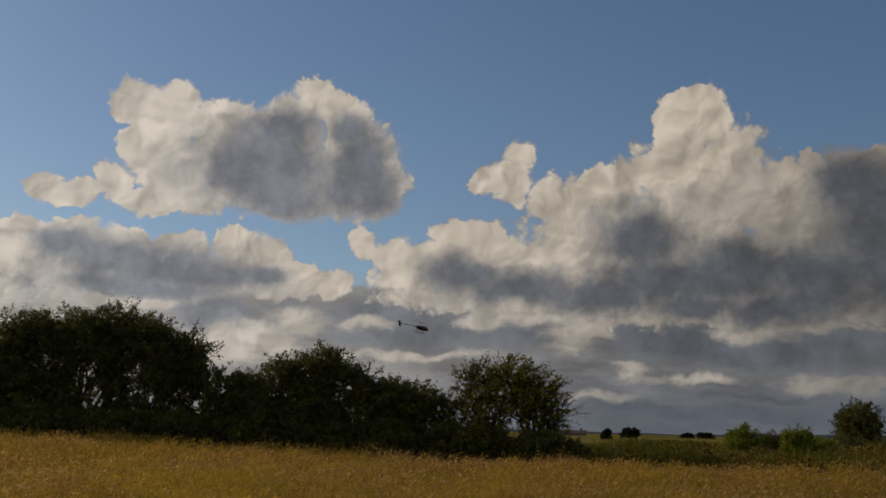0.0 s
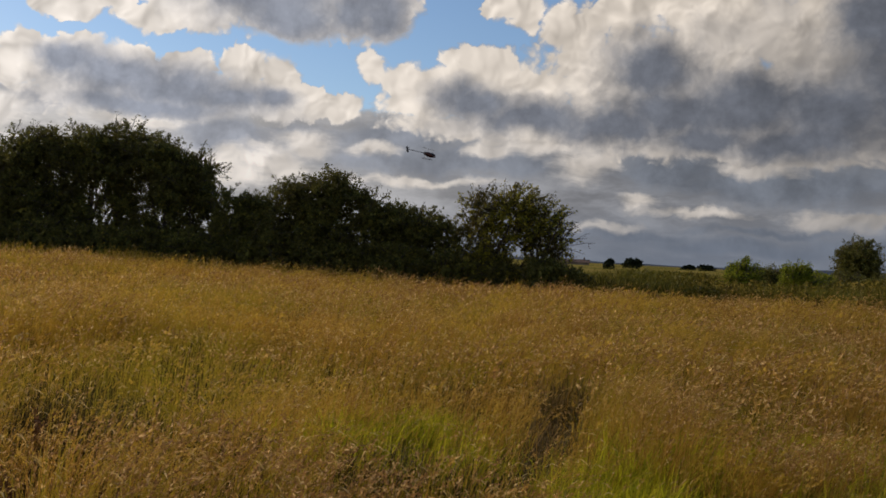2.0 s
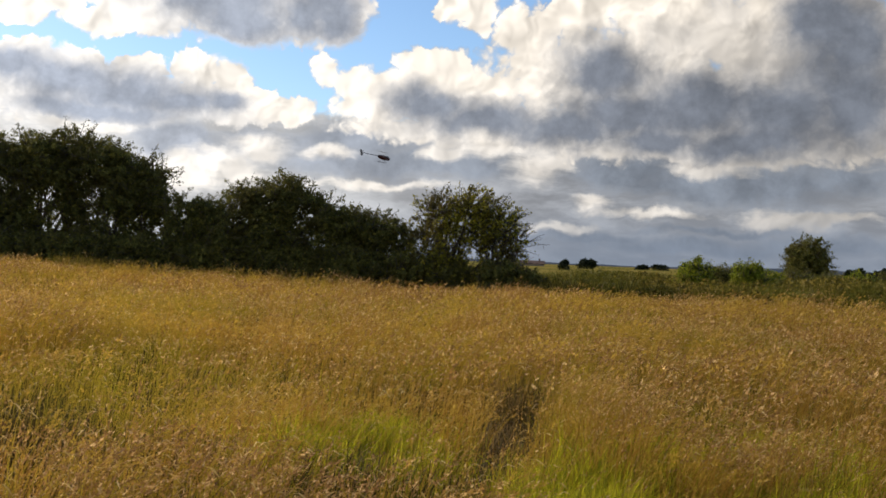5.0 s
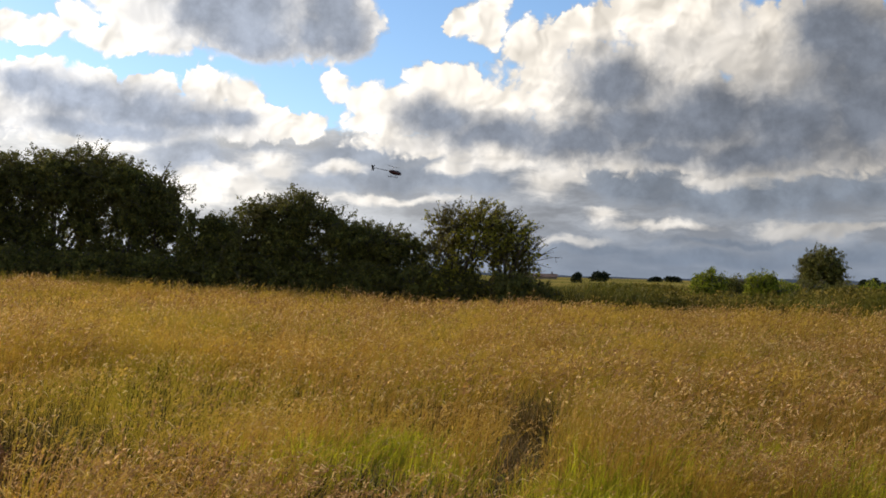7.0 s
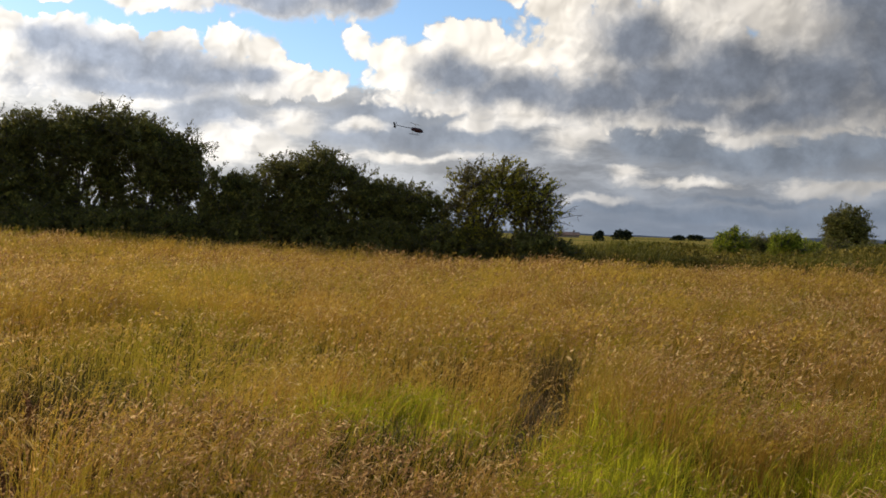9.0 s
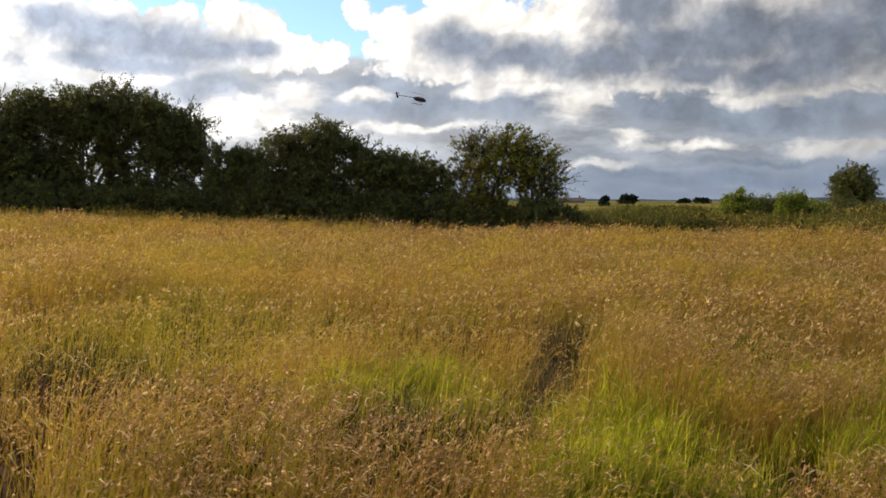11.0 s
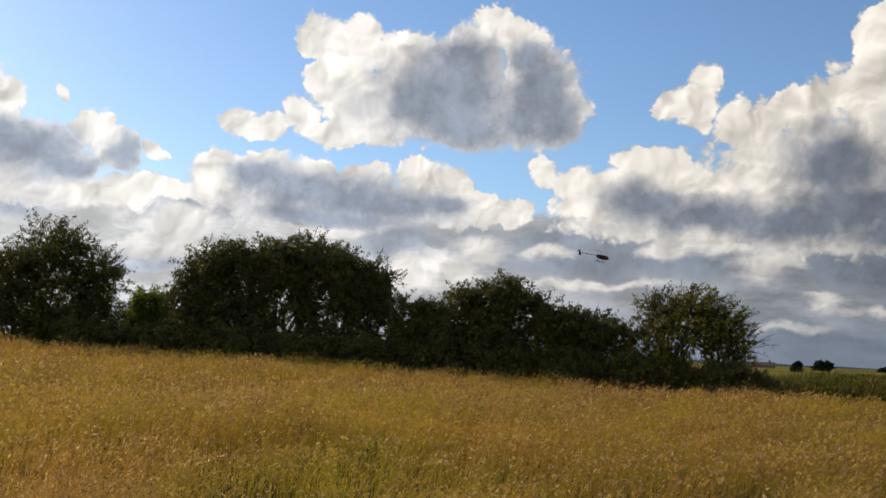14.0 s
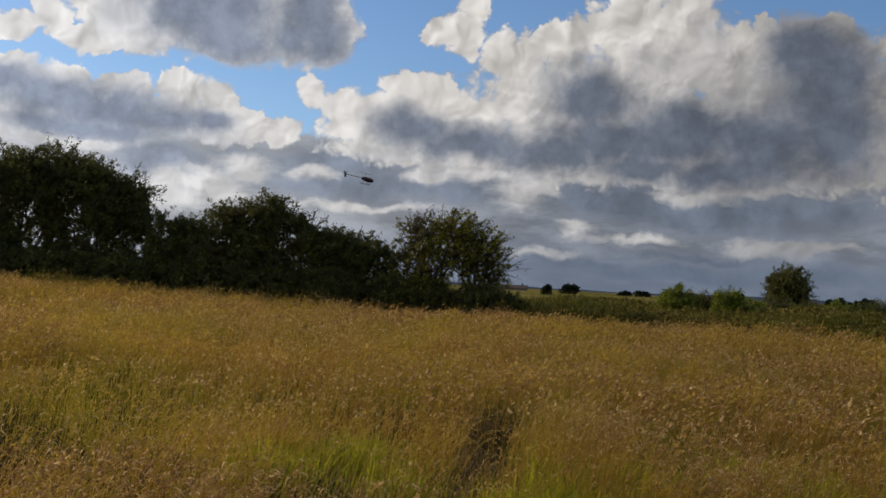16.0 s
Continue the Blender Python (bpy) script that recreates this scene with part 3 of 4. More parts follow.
    pts = np.stack([base + up * (h * t * (1 - 0.3 * bend * t * t))[:, None] + lean * (h * bend * t * t)[:, None] for t in (0.0, 0.5, 0.82, 1.0)], 1)
    w = thick * 0.0050 * rng.uniform(0.6, 1.3, (n, 1)) * np.array([0.9, 1.0, 0.7, 0.1])
    blades = ribbons(pts, w, side)
    v2, f2 = join(stems, blades)
    green = (shared[:, 1] < 0.16 + 0.8 * lush).astype(int)
    idx = np.concatenate([np.zeros(len(stems[1]), int), np.repeat(1 + green, 3)])
    tagged(part(name, mesh_from(name, v2, f2, [STRAW, BLADES, LUSH], idx)), label, "grass", kind="stuff")


grass("meadow_grass", "tall golden meadow grass in tufts, green at the foot", 11, 70000, 76000, 0.7, 9.0, -62, 34, 1.0, spikes=11, per=30, wide=0.085)
grass("meadow_grass", "tall golden meadow grass running towards the hedge", 12, 84000, 44000, 9.0, 22.0, -60, 32, 1.6, spikes=4, per=22, wide=0.13)
grass("meadow_grass", "golden grass at the far side of the meadow", 13, 120000, 26000, 22.0, 49.0, -58, 30, 2.5, spikes=3, far=True, per=6, wide=0.2)
grass("meadow_grass", "golden grass to the side and behind", 14, 15000, 16000, 0.6, 9.0, 34, 298, 1.6, spikes=2, far=True, per=12, wide=0.14)
grass("meadow_grass", "golden grass further off to the side and behind", 15, 9000, 5000, 9.0, 30.0, 32, 300, 3.2, spikes=2, far=True, per=8, wide=0.25)


def trodden():
    """Flattened dead straw on the floor of the gap."""
    rng = np.random.default_rng(17)
    y = rng.uniform(5.3, 10.6, 2600)
    x = np.interp(y, TRACK_Y, TRACK_X) + rng.uniform(-1.1, 1.1, 2600) * np.interp(y, TRACK_Y, TRACK_W)
    base = np.stack([x, y, ground_z(x, y)], -1)
    lie = unit(rng.normal(size=(2600, 3)) * [1, 1, 0.0] + [0.2, 0.5, 0])
    ln = rng.uniform(0.12, 0.34, 2600)[:, None]
    rise = rng.uniform(0.01, 0.16, 2600)[:, None] * np.array([0, 0, 1.0])
    pts = np.stack([base, base + lie * ln * 0.5 + rise, base + lie * ln + rise * 0.7], 1)
    side = unit(np.cross(lie, [0, 0, 1.0]))
    w = 0.006 * rng.uniform(0.6, 1.3, (2600, 1)) * np.array([1.0, 1.0, 0.3])
    # dead stalks close the gap's far end, their dark brown standing for its shade
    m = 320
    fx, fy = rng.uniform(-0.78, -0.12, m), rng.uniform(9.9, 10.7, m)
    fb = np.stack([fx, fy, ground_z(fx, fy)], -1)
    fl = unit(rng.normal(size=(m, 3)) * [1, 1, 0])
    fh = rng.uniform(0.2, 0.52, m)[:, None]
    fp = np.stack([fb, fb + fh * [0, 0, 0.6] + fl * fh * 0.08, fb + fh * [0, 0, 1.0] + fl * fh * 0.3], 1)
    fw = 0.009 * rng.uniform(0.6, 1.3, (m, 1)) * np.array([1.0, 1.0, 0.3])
    tagged(part("dead_shade_stalks", mesh_from("dead_shade_stalks", *ribbons(fp, fw, unit(np.cross(fl, [0, 0, 1.0]))), [DEAD])), "dark brown dead stalks standing for shade at the end of a trodden gap", "grass", kind="stuff")
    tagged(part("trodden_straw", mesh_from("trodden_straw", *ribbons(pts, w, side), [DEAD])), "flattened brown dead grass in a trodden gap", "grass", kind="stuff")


trodden()


def dead_shade_stems():
    """Dead stems in the hollows between the tufts, their colour darkened as shade."""
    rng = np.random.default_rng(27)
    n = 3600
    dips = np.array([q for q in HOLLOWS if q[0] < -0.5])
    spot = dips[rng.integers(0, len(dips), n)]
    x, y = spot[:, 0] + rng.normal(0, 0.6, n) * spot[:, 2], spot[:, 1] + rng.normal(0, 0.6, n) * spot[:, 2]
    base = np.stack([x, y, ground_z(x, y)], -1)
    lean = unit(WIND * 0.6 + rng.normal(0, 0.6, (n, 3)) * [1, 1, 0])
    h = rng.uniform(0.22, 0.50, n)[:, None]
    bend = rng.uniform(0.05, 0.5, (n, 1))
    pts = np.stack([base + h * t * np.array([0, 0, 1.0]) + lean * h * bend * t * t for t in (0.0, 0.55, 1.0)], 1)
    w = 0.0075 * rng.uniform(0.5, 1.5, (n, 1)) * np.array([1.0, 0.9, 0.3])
    tagged(part("dead_shade_stems", mesh_from("dead_shade_stems", *ribbons(pts, w, unit(np.cross(lean, [0, 0, 1.0]) + rng.normal(0, 0.4, (n, 3)))), [SHADE_STEMS])), "dark brown dead stems, darkened to stand for shade in hollows of the meadow", "grass", kind="stuff")


dead_shade_stems()


def lush_tufts():
    """The thick green blades of the lush tufts."""
    rng = np.random.default_rng(18)
    n = 34000
    spot = np.array(TUFTS)[rng.integers(0, len(TUFTS), n)]
    x = spot[:, 0] + rng.normal(0, 0.55, n) * spot[:, 2]
    y = spot[:, 1] + rng.normal(0, 0.55, n) * spot[:, 2]
    keep = (on_track(x, y) < 0.2) & (rng.uniform(size=n) < growth(x, y))
    x, y = x[keep], y[keep]
    n = len(x)
    h = rng.uniform(0.18, 0.36, n) + 0.18 * clumps(x * 3, y * 3, 19)
    lean = unit(WIND * 0.5 + rng.normal(0, 0.8, (n, 3)) * [1, 1, 0])
    bend = rng.uniform(0.05, 0.8, n)
    base = np.stack([x, y, ground_z(x, y) - 0.02], -1)
    up = np.array([0, 0, 1.0])
    pts = np.stack([base + up * (h * t * (1 - 0.25 * bend * t * t))[:, None] + lean * (h * bend * t * t)[:, None] for t in (0.2, 0.7, 1.0)], 1)
    w = 0.0058 * rng.uniform(0.6, 1.3, (n, 1)) * np.array([1.0, 0.85, 0.1])
    tagged(part("lush_grass", mesh_from("lush_grass", *ribbons(pts, w, unit(np.cross(lean, up) + rng.normal(0, 0.5, (n, 3)))), [LUSH])), "bright green lush grass in tufts", "grass", kind="stuff")


lush_tufts()


def pale_heads(seed, n, r0, r1, thick):
    """Pale silky heads of single taller grasses, bowed over by the wind."""
    rng = np.random.default_rng(seed)
    x, y, shared, tilt = tufted(rng, n, r0, r1, -60, 32, 5, 0.16)
    keep = (on_track(x, y) < 0.3) & (rng.uniform(size=n) < (0.35 + 0.65 * clumps(x * 1.1, y * 1.1, 21)) * (1 - 0.85 * green_share(x, y)))
    x, y, tilt = x[keep], y[keep], tilt[keep]
    n = len(x)
    h = rng.uniform(0.44, 0.68, n) * (0.55 + 0.45 * rolling(x, y))
    lean = unit(WIND + 0.4 * tilt + rng.normal(0, 0.22, (n, 3)) * [1, 1, 0])
    base = np.stack([x, y, ground_z(x, y) - 0.02], -1)
    up = np.array([0, 0, 1.0])
    bow = rng.uniform(0.15, 0.4, n)[:, None]
    neck = base + up * h[:, None] + lean * bow * h[:, None]
    mid = base + up * (h * 0.6)[:, None] + lean * bow * h[:, None] * 0.35
    side = unit(np.cross(np.stack([x, y, 0 * x], -1), up) * 0.4 + unit(np.cross(lean, [0, 0.6, 0.8])))
    stalk = ribbons(np.stack([base, mid, neck], 1), thick * 0.0026 * np.ones((n, 3)), side)
    ln = rng.uniform(0.05, 0.11, n)[:, None]
    rise = rng.uniform(-0.25, 0.9, n)[:, None]
    a = neck + (lean * 0.75 + up * rise) * ln * 0.5
    b = a + (lean + up * (rise - 0.7)) * ln * 0.5
    tuft = ribbons(np.stack([neck, (neck + a) / 2, a, b], 1), thick * 0.0075 * rng.uniform(0.6, 1.3, (n, 1)) * np.array([0.3, 0.9, 1.0, 0.1]), side)
    v, f = join(stalk, tuft)
    tagged(part("pale_grass", mesh_from("pale_grass", v, f, [STRAW, PALE], np.repeat([0, 1], [len(stalk[1]), len(tuft[1])]))), "pale silky grass heads bowed over by the wind", "grass", kind="stuff")


pale_heads(25, 4600, 3.6, 10.0, 1.0)
pale_heads(26, 9000, 10.0, 24.0, 1.7)


def dock(az, d, tall, seed):
    """A dead dock: ribbed stem, side branches, and tiny brown seeds in whorls."""
    rng = np.random.default_rng(seed)
    bx, by = bearing(az, d)
    root = new("dock_plant")
    root.location = (bx, by, float(ground_z(bx, by)))
    top = np.array([rng.normal(0, 0.05), rng.normal(0, 0.05), tall])
    lines = [([[0, 0, -0.03], top * 0.5 + rng.normal(0, 0.01, 3), top], [0.007, 0.005, 0.002])]
    seeds = [top * t + rng.normal(0, 0.012, 3) for t in rng.uniform(0.45, 1.0, 130)]
    for k in range(6):
        a = top * rng.uniform(0.35, 0.75)
        b = a + np.array([rng.normal(0, 0.07), rng.normal(0, 0.07), tall * rng.uniform(0.2, 0.34)])
        lines.append(([a, (a + b) / 2 + [0, 0, -0.01], b], [0.004, 0.003, 0.0015]))
        seeds += [a + (b - a) * t + rng.normal(0, 0.010, 3) for t in rng.uniform(0.2, 1.0, 60)]
    part("stem", mesh_from("stem", *tubes(lines, 5), [DOCK]), root)
    tagged(part("panicle", mesh_from("panicle", *leaves_at(np.array(seeds), 0.016, rng), [DOCK]), root), kind="stuff")
    leaf_at = np.array([[rng.normal(0, 0.04), rng.normal(0, 0.04), z] for z in rng.uniform(0.05, 0.3, 9)])
    tagged(part("foliage", mesh_from("foliage", *leaves_at(leaf_at, 0.12, rng), [DOCK]), root), kind="stuff")
    tagged(root, "dead brown dock plant among the tall grass", "plant", "dead docks in the meadow")


for i, (az, d, tall) in enumerate(((-30.6, 6.6, 0.60), (-27.0, 5.5, 0.48), (-31.8, 5.4, 0.46))):
    dock(az, d, tall, 300 + i)


# ---- hedgerow ----
def woody(name, az, d, lobes, sprays, leaf, label, category="tree", group="", stems=1, per=48, size=0.098, seed=1, sag=0.0, loose=0.15, spike=0.24, solid=1.0, ragged=0.16, bare=None, limbs=3):
    """A shrub or tree: stems, limbs and twigs, and a crown of leafy sprays. lobes: (side, depth, height, half sizes, share) in metres."""
    rng = np.random.default_rng(seed)
    sprays = int(sprays * 1.6)
    bx, by = bearing(az, d)
    root = new(name)
    root.location = (bx, by, float(ground_z(bx, by)))
    root.rotation_euler = (0, 0, -radians(az))
    L = np.array(lobes, float)
    share = L[:, 6] * (L[:, 3] * L[:, 5] + L[:, 4] * L[:, 5] + L[:, 3] * L[:, 4])
    share /= share.sum()
    lines, twigs = [[] for _ in range(stems)], []
    # stems and limbs
    hubs = []
    width = (L[:, 0] - 0).min(), (L[:, 0]).max()
    for s in range(stems):
        u = 0.0 if stems == 1 else np.interp(s, [0, stems - 1], [width[0] * 0.55, width[1] * 0.55])
        fork = np.array([u + rng.normal(0, 0.12), rng.normal(0, 0.15), L[:, 2].max() * rng.uniform(0.22, 0.34)])
        foot = np.array([u + rng.normal(0, 0.1), rng.normal(0, 0.15), -0.15])
        r = 0.045 + 0.016 * L[:, 2].max()
        lines[s].append(([foot, (foot + fork) / 2 + rng.normal(0, 0.06, 3), fork], [r * 1.25, r, r * 0.85]))
        hubs.append((fork, r))
    for c in L:
        for _ in range(limbs):
            k = int(np.argmin([abs(h[0][0] - c[0]) + rng.uniform(0, 0.5) for h in hubs]))
            fork, r = hubs[k]
            end = c[:3] + rng.uniform(-0.5, 0.5, 3) * c[3:6]
            if end[2] < 0.6:
                continue
            a = fork + (end - fork) * 0.35 + rng.normal(0, 0.12, 3) + [0, 0, 0.15]
            b = fork + (end - fork) * 0.7 + rng.normal(0, 0.14, 3) + [0, 0, 0.1]
            lines[k].append(([fork, a, b, end], [r * 0.66, r * 0.48, r * 0.34, r * 0.18]))
    # sprays
    pos = []
    pick = rng.choice(len(L), sprays, p=share)
    way = unit(rng.normal(size=(sprays, 3)))
    out = rng.uniform(0.25, 1.0, sprays) ** 0.45
    tip_out = out + spike * rng.exponential(0.7, sprays).clip(0, 1.2) * (out > 0.8)
    c, rad = L[pick, :3], L[pick, 3:6]
    tip = c + way * rad * tip_out[:, None]
    inner = c + way * rad * (out - 0.4).clip(0)[:, None] + rng.normal(0, 0.12, (sprays, 3))
    tip[:, 2] -= sag * rng.uniform(0, 1, sprays)
    tip[:, 2] = np.maximum(tip[:, 2], 0.08)
    inner[:, 2] = np.maximum(inner[:, 2], 0.15)
    # ragged gaps
    hole = clumps(tip[:, 0] * 2.3 + seed, tip[:, 2] * 2.3, seed + 7)
    keep = rng.uniform(size=sprays) < 0.42 + 0.8 * hole
    tip, inner = tip[keep], inner[keep]
    m = len(tip)
    t = rng.uniform(0.25, 1.03, (m, per, 1)) ** 0.8
    bow = np.array([0, 0, 1.0]) * (t * (1 - t)) * 0.35
    pos = inner[:, None] * (1 - t) + tip[:, None] * t + bow + rng.normal(0, loose, (m, per, 3)) * (1.15 - 0.75 * t)
    pos = pos.reshape(-1, 3)
    pos[:, 2] = np.maximum(pos[:, 2], 0.03)
    step = max(1, m // 420)
    for i in range(0, m, step):
        mid = (inner[i] + tip[i]) / 2 + [0, 0, 0.08] + rng.normal(0, 0.04, 3)
        twigs.append(([inner[i], mid, tip[i]], [0.020, 0.014, 0.005]))
    # long shoots that stand out of the crown, swept over by the wind
    shoots = int(sprays * ragged)
    pick = rng.choice(len(L), shoots, p=share)
    way = unit(rng.normal(size=(shoots, 3)) + [0.25, 0, 0.45])
    start = L[pick, :3] + way * L[pick, 3:6] * 0.88
    way = unit(way + [0.55, 0, 0.15] + rng.normal(0, 0.3, (shoots, 3)))
    ln = rng.uniform(0.3, 0.95, (shoots, 1)) * (0.55 + 0.09 * L[:, 2].max())
    ok = start[:, 2] > 0.5
    start, way, ln = start[ok], way[ok], ln[ok]
    for a, w, q in zip(start, way, ln):
        end = a + w * q
        twigs.append(([a - w * 0.4, a + w * q * 0.5 + [0, 0, 0.05], end], [0.018, 0.012, 0.005]))
        for _ in range(2):
            f = a + w * q * rng.uniform(0.3, 0.8)
            g = f + unit(w + rng.normal(0, 0.6, 3)) * q * 0.4
            twigs.append(([f, (f + g) / 2, g], [0.009, 0.007, 0.004]))
    t = rng.uniform(0.0, 1.0, (len(start), 15, 1))
    fringe = (start[:, None] + way[:, None] * ln[:, None] * t + rng.normal(0, 0.10, (len(start), 15, 3)) * (1.1 - 0.6 * t)).reshape(-1, 3)
    if bare:
        fringe = fringe[rng.uniform(size=len(fringe)) > smooth(fringe[:, 0], bare - 1.2, bare + 0.6)]
        pos = pos[rng.uniform(size=len(pos)) > 0.85 * smooth(pos[:, 0], bare - 1.2, bare + 0.8)]
    pos = np.concatenate([pos, fringe])
    # the shaded inside of the crown, of larger leaf clumps
    inside = int(sprays * 4.0 * solid)
    pick = rng.choice(len(L), inside, p=share)
    core = L[pick, :3] + unit(rng.normal(size=(inside, 3))) * L[pick, 3:6] * (rng.uniform(0, 1, (inside, 1)) ** 0.5) * 0.82
    core = core[(core[:, 2] > 0.05) & (clumps(core[:, 0] * 2.3 + seed, core[:, 2] * 2.3, seed + 7) > 0.12)]
    for stem in lines:
        part("trunk", mesh_from("trunk", *tubes(stem, 7), [BARK], shade=True), root, "dark rough bark")
    tagged(part("branchwork", mesh_from("branchwork", *tubes(twigs, 3), [BARK]), root), kind="stuff")
    crown = join(leaves_at(pos, size, rng), leaves_at(core, size * 2.2, rng))
    tagged(part("crown", mesh_from("crown", *crown, [leaf]), root), kind="stuff")
    return tagged(root, label, category, group)


HEDGE = "trees and shrubs of the hedgerow"
woody("hawthorn_tree", -41.2, 56, [(-0.2, 0, 4.9, 2.3, 1.9, 1.9, 1), (-2.2, 0, 3.6, 2.0, 1.8, 1.7, 1), (1.9, 0, 3.7, 1.7, 1.8, 1.9, 1), (-0.4, 0, 2.4, 3.6, 1.9, 1.9, 1),
      (2.2, 0, 1.6, 1.5, 1.6, 1.5, 1), (-3.2, 0, 1.7, 1.6, 1.6, 1.6, 1), (0.4, 0, 1.0, 3.4, 1.6, 1.0, 0.8)], 900, LEAF_DARK,
      "broad dark hawthorn tree with a domed twiggy crown", group=HEDGE, stems=3, seed=21)
woody("gap_bush", -36.3, 57, [(0.1, 0, 2.5, 1.2, 1.1, 1.1, 1), (-0.3, 0, 1.3, 1.4, 1.2, 1.2, 1), (0.9, 0, 1.5, 1.1, 1.1, 1.3, 1)], 330, LEAF_GREEN,
      "bright green bush filling the gap in the hedgerow", "bush", HEDGE, stems=2, seed=22)
woody("hawthorn_tree", -32.9, 52.5, [(-0.4, 0, 4.3, 1.7, 1.6, 1.6, 1), (1.0, 0, 4.7, 1.6, 1.6, 1.5, 1), (-1.3, 0, 2.9, 1.2, 1.4, 1.5, 1), (0.4, 0, 2.6, 2.0, 1.6, 1.4, 1), (2.0, 0, 2.5, 1.2, 1.2, 1.5, 0.9),
      (0.0, 0, 1.2, 2.3, 1.5, 1.2, 0.9)], 620, LEAF_DARK, "dark hawthorn tree with a rounded crown in a clump", group=HEDGE, stems=2, seed=23)
woody("hawthorn_tree", -29.2, 52, [(-0.5, 0, 5.2, 1.8, 1.6, 1.3, 1), (1.4, 0, 5.4, 1.6, 1.6, 1.3, 1), (0.2, 0, 4.1, 2.4, 1.7, 1.2, 1), (-0.8, 0, 2.5, 1.5, 1.3, 1.4, 0.8),
      (1.2, 0, 2.3, 1.5, 1.3, 1.4, 0.7), (0.2, 0, 1.1, 2.6, 1.5, 1.1, 1.0)], 660, LEAF_DARK, "tall dark hawthorn with sky showing between its stems", group=HEDGE, stems=4, seed=24, solid=0.9)
woody("hawthorn_tree", -25.4, 51, [(-0.6, 0, 4.9, 1.7, 1.6, 1.4, 1), (0.9, 0, 4.4, 1.5, 1.5, 1.3, 1), (1.6, 0, 3.4, 0.9, 1.2, 1.2, 1), (0.0, 0, 3.3, 1.9, 1.5, 1.3, 0.8),
      (0.1, 0, 1.3, 2.2, 1.5, 1.3, 0.9)], 600, LEAF_DARK, "dark hawthorn tree sloping down to a lower hedge", group=HEDGE, stems=3, seed=25)
woody("hedge_shrub", -21.6, 49.5, [(-0.4, 0, 2.8, 1.3, 1.2, 1.1, 1), (0.8, 0, 2.7, 1.0, 1.1, 1.0, 1), (0.0, 0, 1.3, 1.9, 1.3, 1.3, 1)], 380, LEAF_DARK,
      "low dense dark hedge shrub between two trees", "shrub", HEDGE, stems=3, seed=26)
woody("hawthorn_tree", -17.2, 48, [(-1.3, 0, 3.7, 1.2, 1.3, 1.0, 1), (0.5, 0, 4.1, 1.3, 1.3, 0.95, 1), (1.7, 0, 3.75, 0.9, 1.0, 0.5, 1), (0.0, 0, 2.6, 2.2, 1.4, 1.3, 1), (-2.2, 0, 1.9, 0.9, 1.1, 1.4, 1),
      (0.0, 0, 1.2, 2.5, 1.5, 1.2, 1)], 640, LEAF_DARK, "mid-sized hawthorn tree with a ragged windswept top", group=HEDGE, stems=2, seed=27, spike=0.34)
woody("hedge_shrub", -13.4, 47.5, [(-0.6, 0, 2.9, 1.2, 1.2, 1.1, 1), (0.7, 0, 2.6, 1.2, 1.2, 1.1, 1), (0.0, 0, 1.3, 1.8, 1.3, 1.3, 1)], 360, LEAF_DARK,
      "dark hedge shrub with a level ragged top", "shrub", HEDGE, stems=3, seed=28)
woody("hedge_shrub", -10.9, 47, [(-0.5, 0, 2.6, 1.1, 1.1, 1.0, 0.7), (0.7, 0, 2.4, 1.0, 1.1, 1.0, 0.5), (0.0, 0, 1.0, 1.7, 1.2, 1.0, 1)], 210, LEAF_DARK,
      "thin dark hedge shrub with gaps of sky", "shrub", HEDGE, stems=3, seed=29, solid=0.35, loose=0.11)
woody("thin_hawthorn_tree", -6.4, 46, [(-1.4, 0, 3.2, 1.3, 1.3, 1.25, 1.2), (0.0, 0, 3.7, 1.5, 1.4, 1.2, 1.0), (1.4, 0, 3.2, 1.3, 1.3, 1.1, 0.8), (2.2, 0, 2.3, 0.9, 1.0, 0.9, 0.7),
      (-1.4, 0, 2.1, 1.2, 1.2, 0.9, 0.6), (0.6, 0, 2.5, 1.5, 1.1, 0.9, 0.9), (0.2, 0, 0.8, 2.3, 1.2, 0.8, 0.8), (1.9, 0, 1.2, 1.1, 1.0, 0.8, 0.35), (-1.9, 0, 1.2, 1.1, 1.0, 1.1, 0.9)], 640, LEAF_YELLOW,
      "thin yellowing hawthorn tree with bare twigs at its edge", group=HEDGE, stems=2, seed=30, per=34, size=0.085, loose=0.075, spike=0.34, solid=0.16, ragged=0.34, bare=2.5, limbs=7)
woody("bramble_bush", -3.9, 45, [(-0.4, 0, 0.9, 1.1, 1.0, 0.8, 1), (0.6, 0, 0.6, 1.0, 0.9, 0.6, 1)], 150, LEAF_DARK,
      "low brown-green bramble bush at the end of the hedge", "bush", HEDGE, stems=2, seed=31)
for i, az in enumerate((-38.6, -34.5, -30.8, -27.2, -23.4, -19.5, -15.4, -12.1, -8.6)):
    woody("bramble_bush", az, 52 - i * 0.8, [(-0.8, 0, 0.9, 1.3, 0.9, 0.9, 1), (0.8, 0, 0.8, 1.3, 0.9, 0.8, 1)], 150, LEAF_DARK,
          "dark brambles and nettles at the foot of the hedge", "bush", HEDGE, stems=2, seed=40 + i)


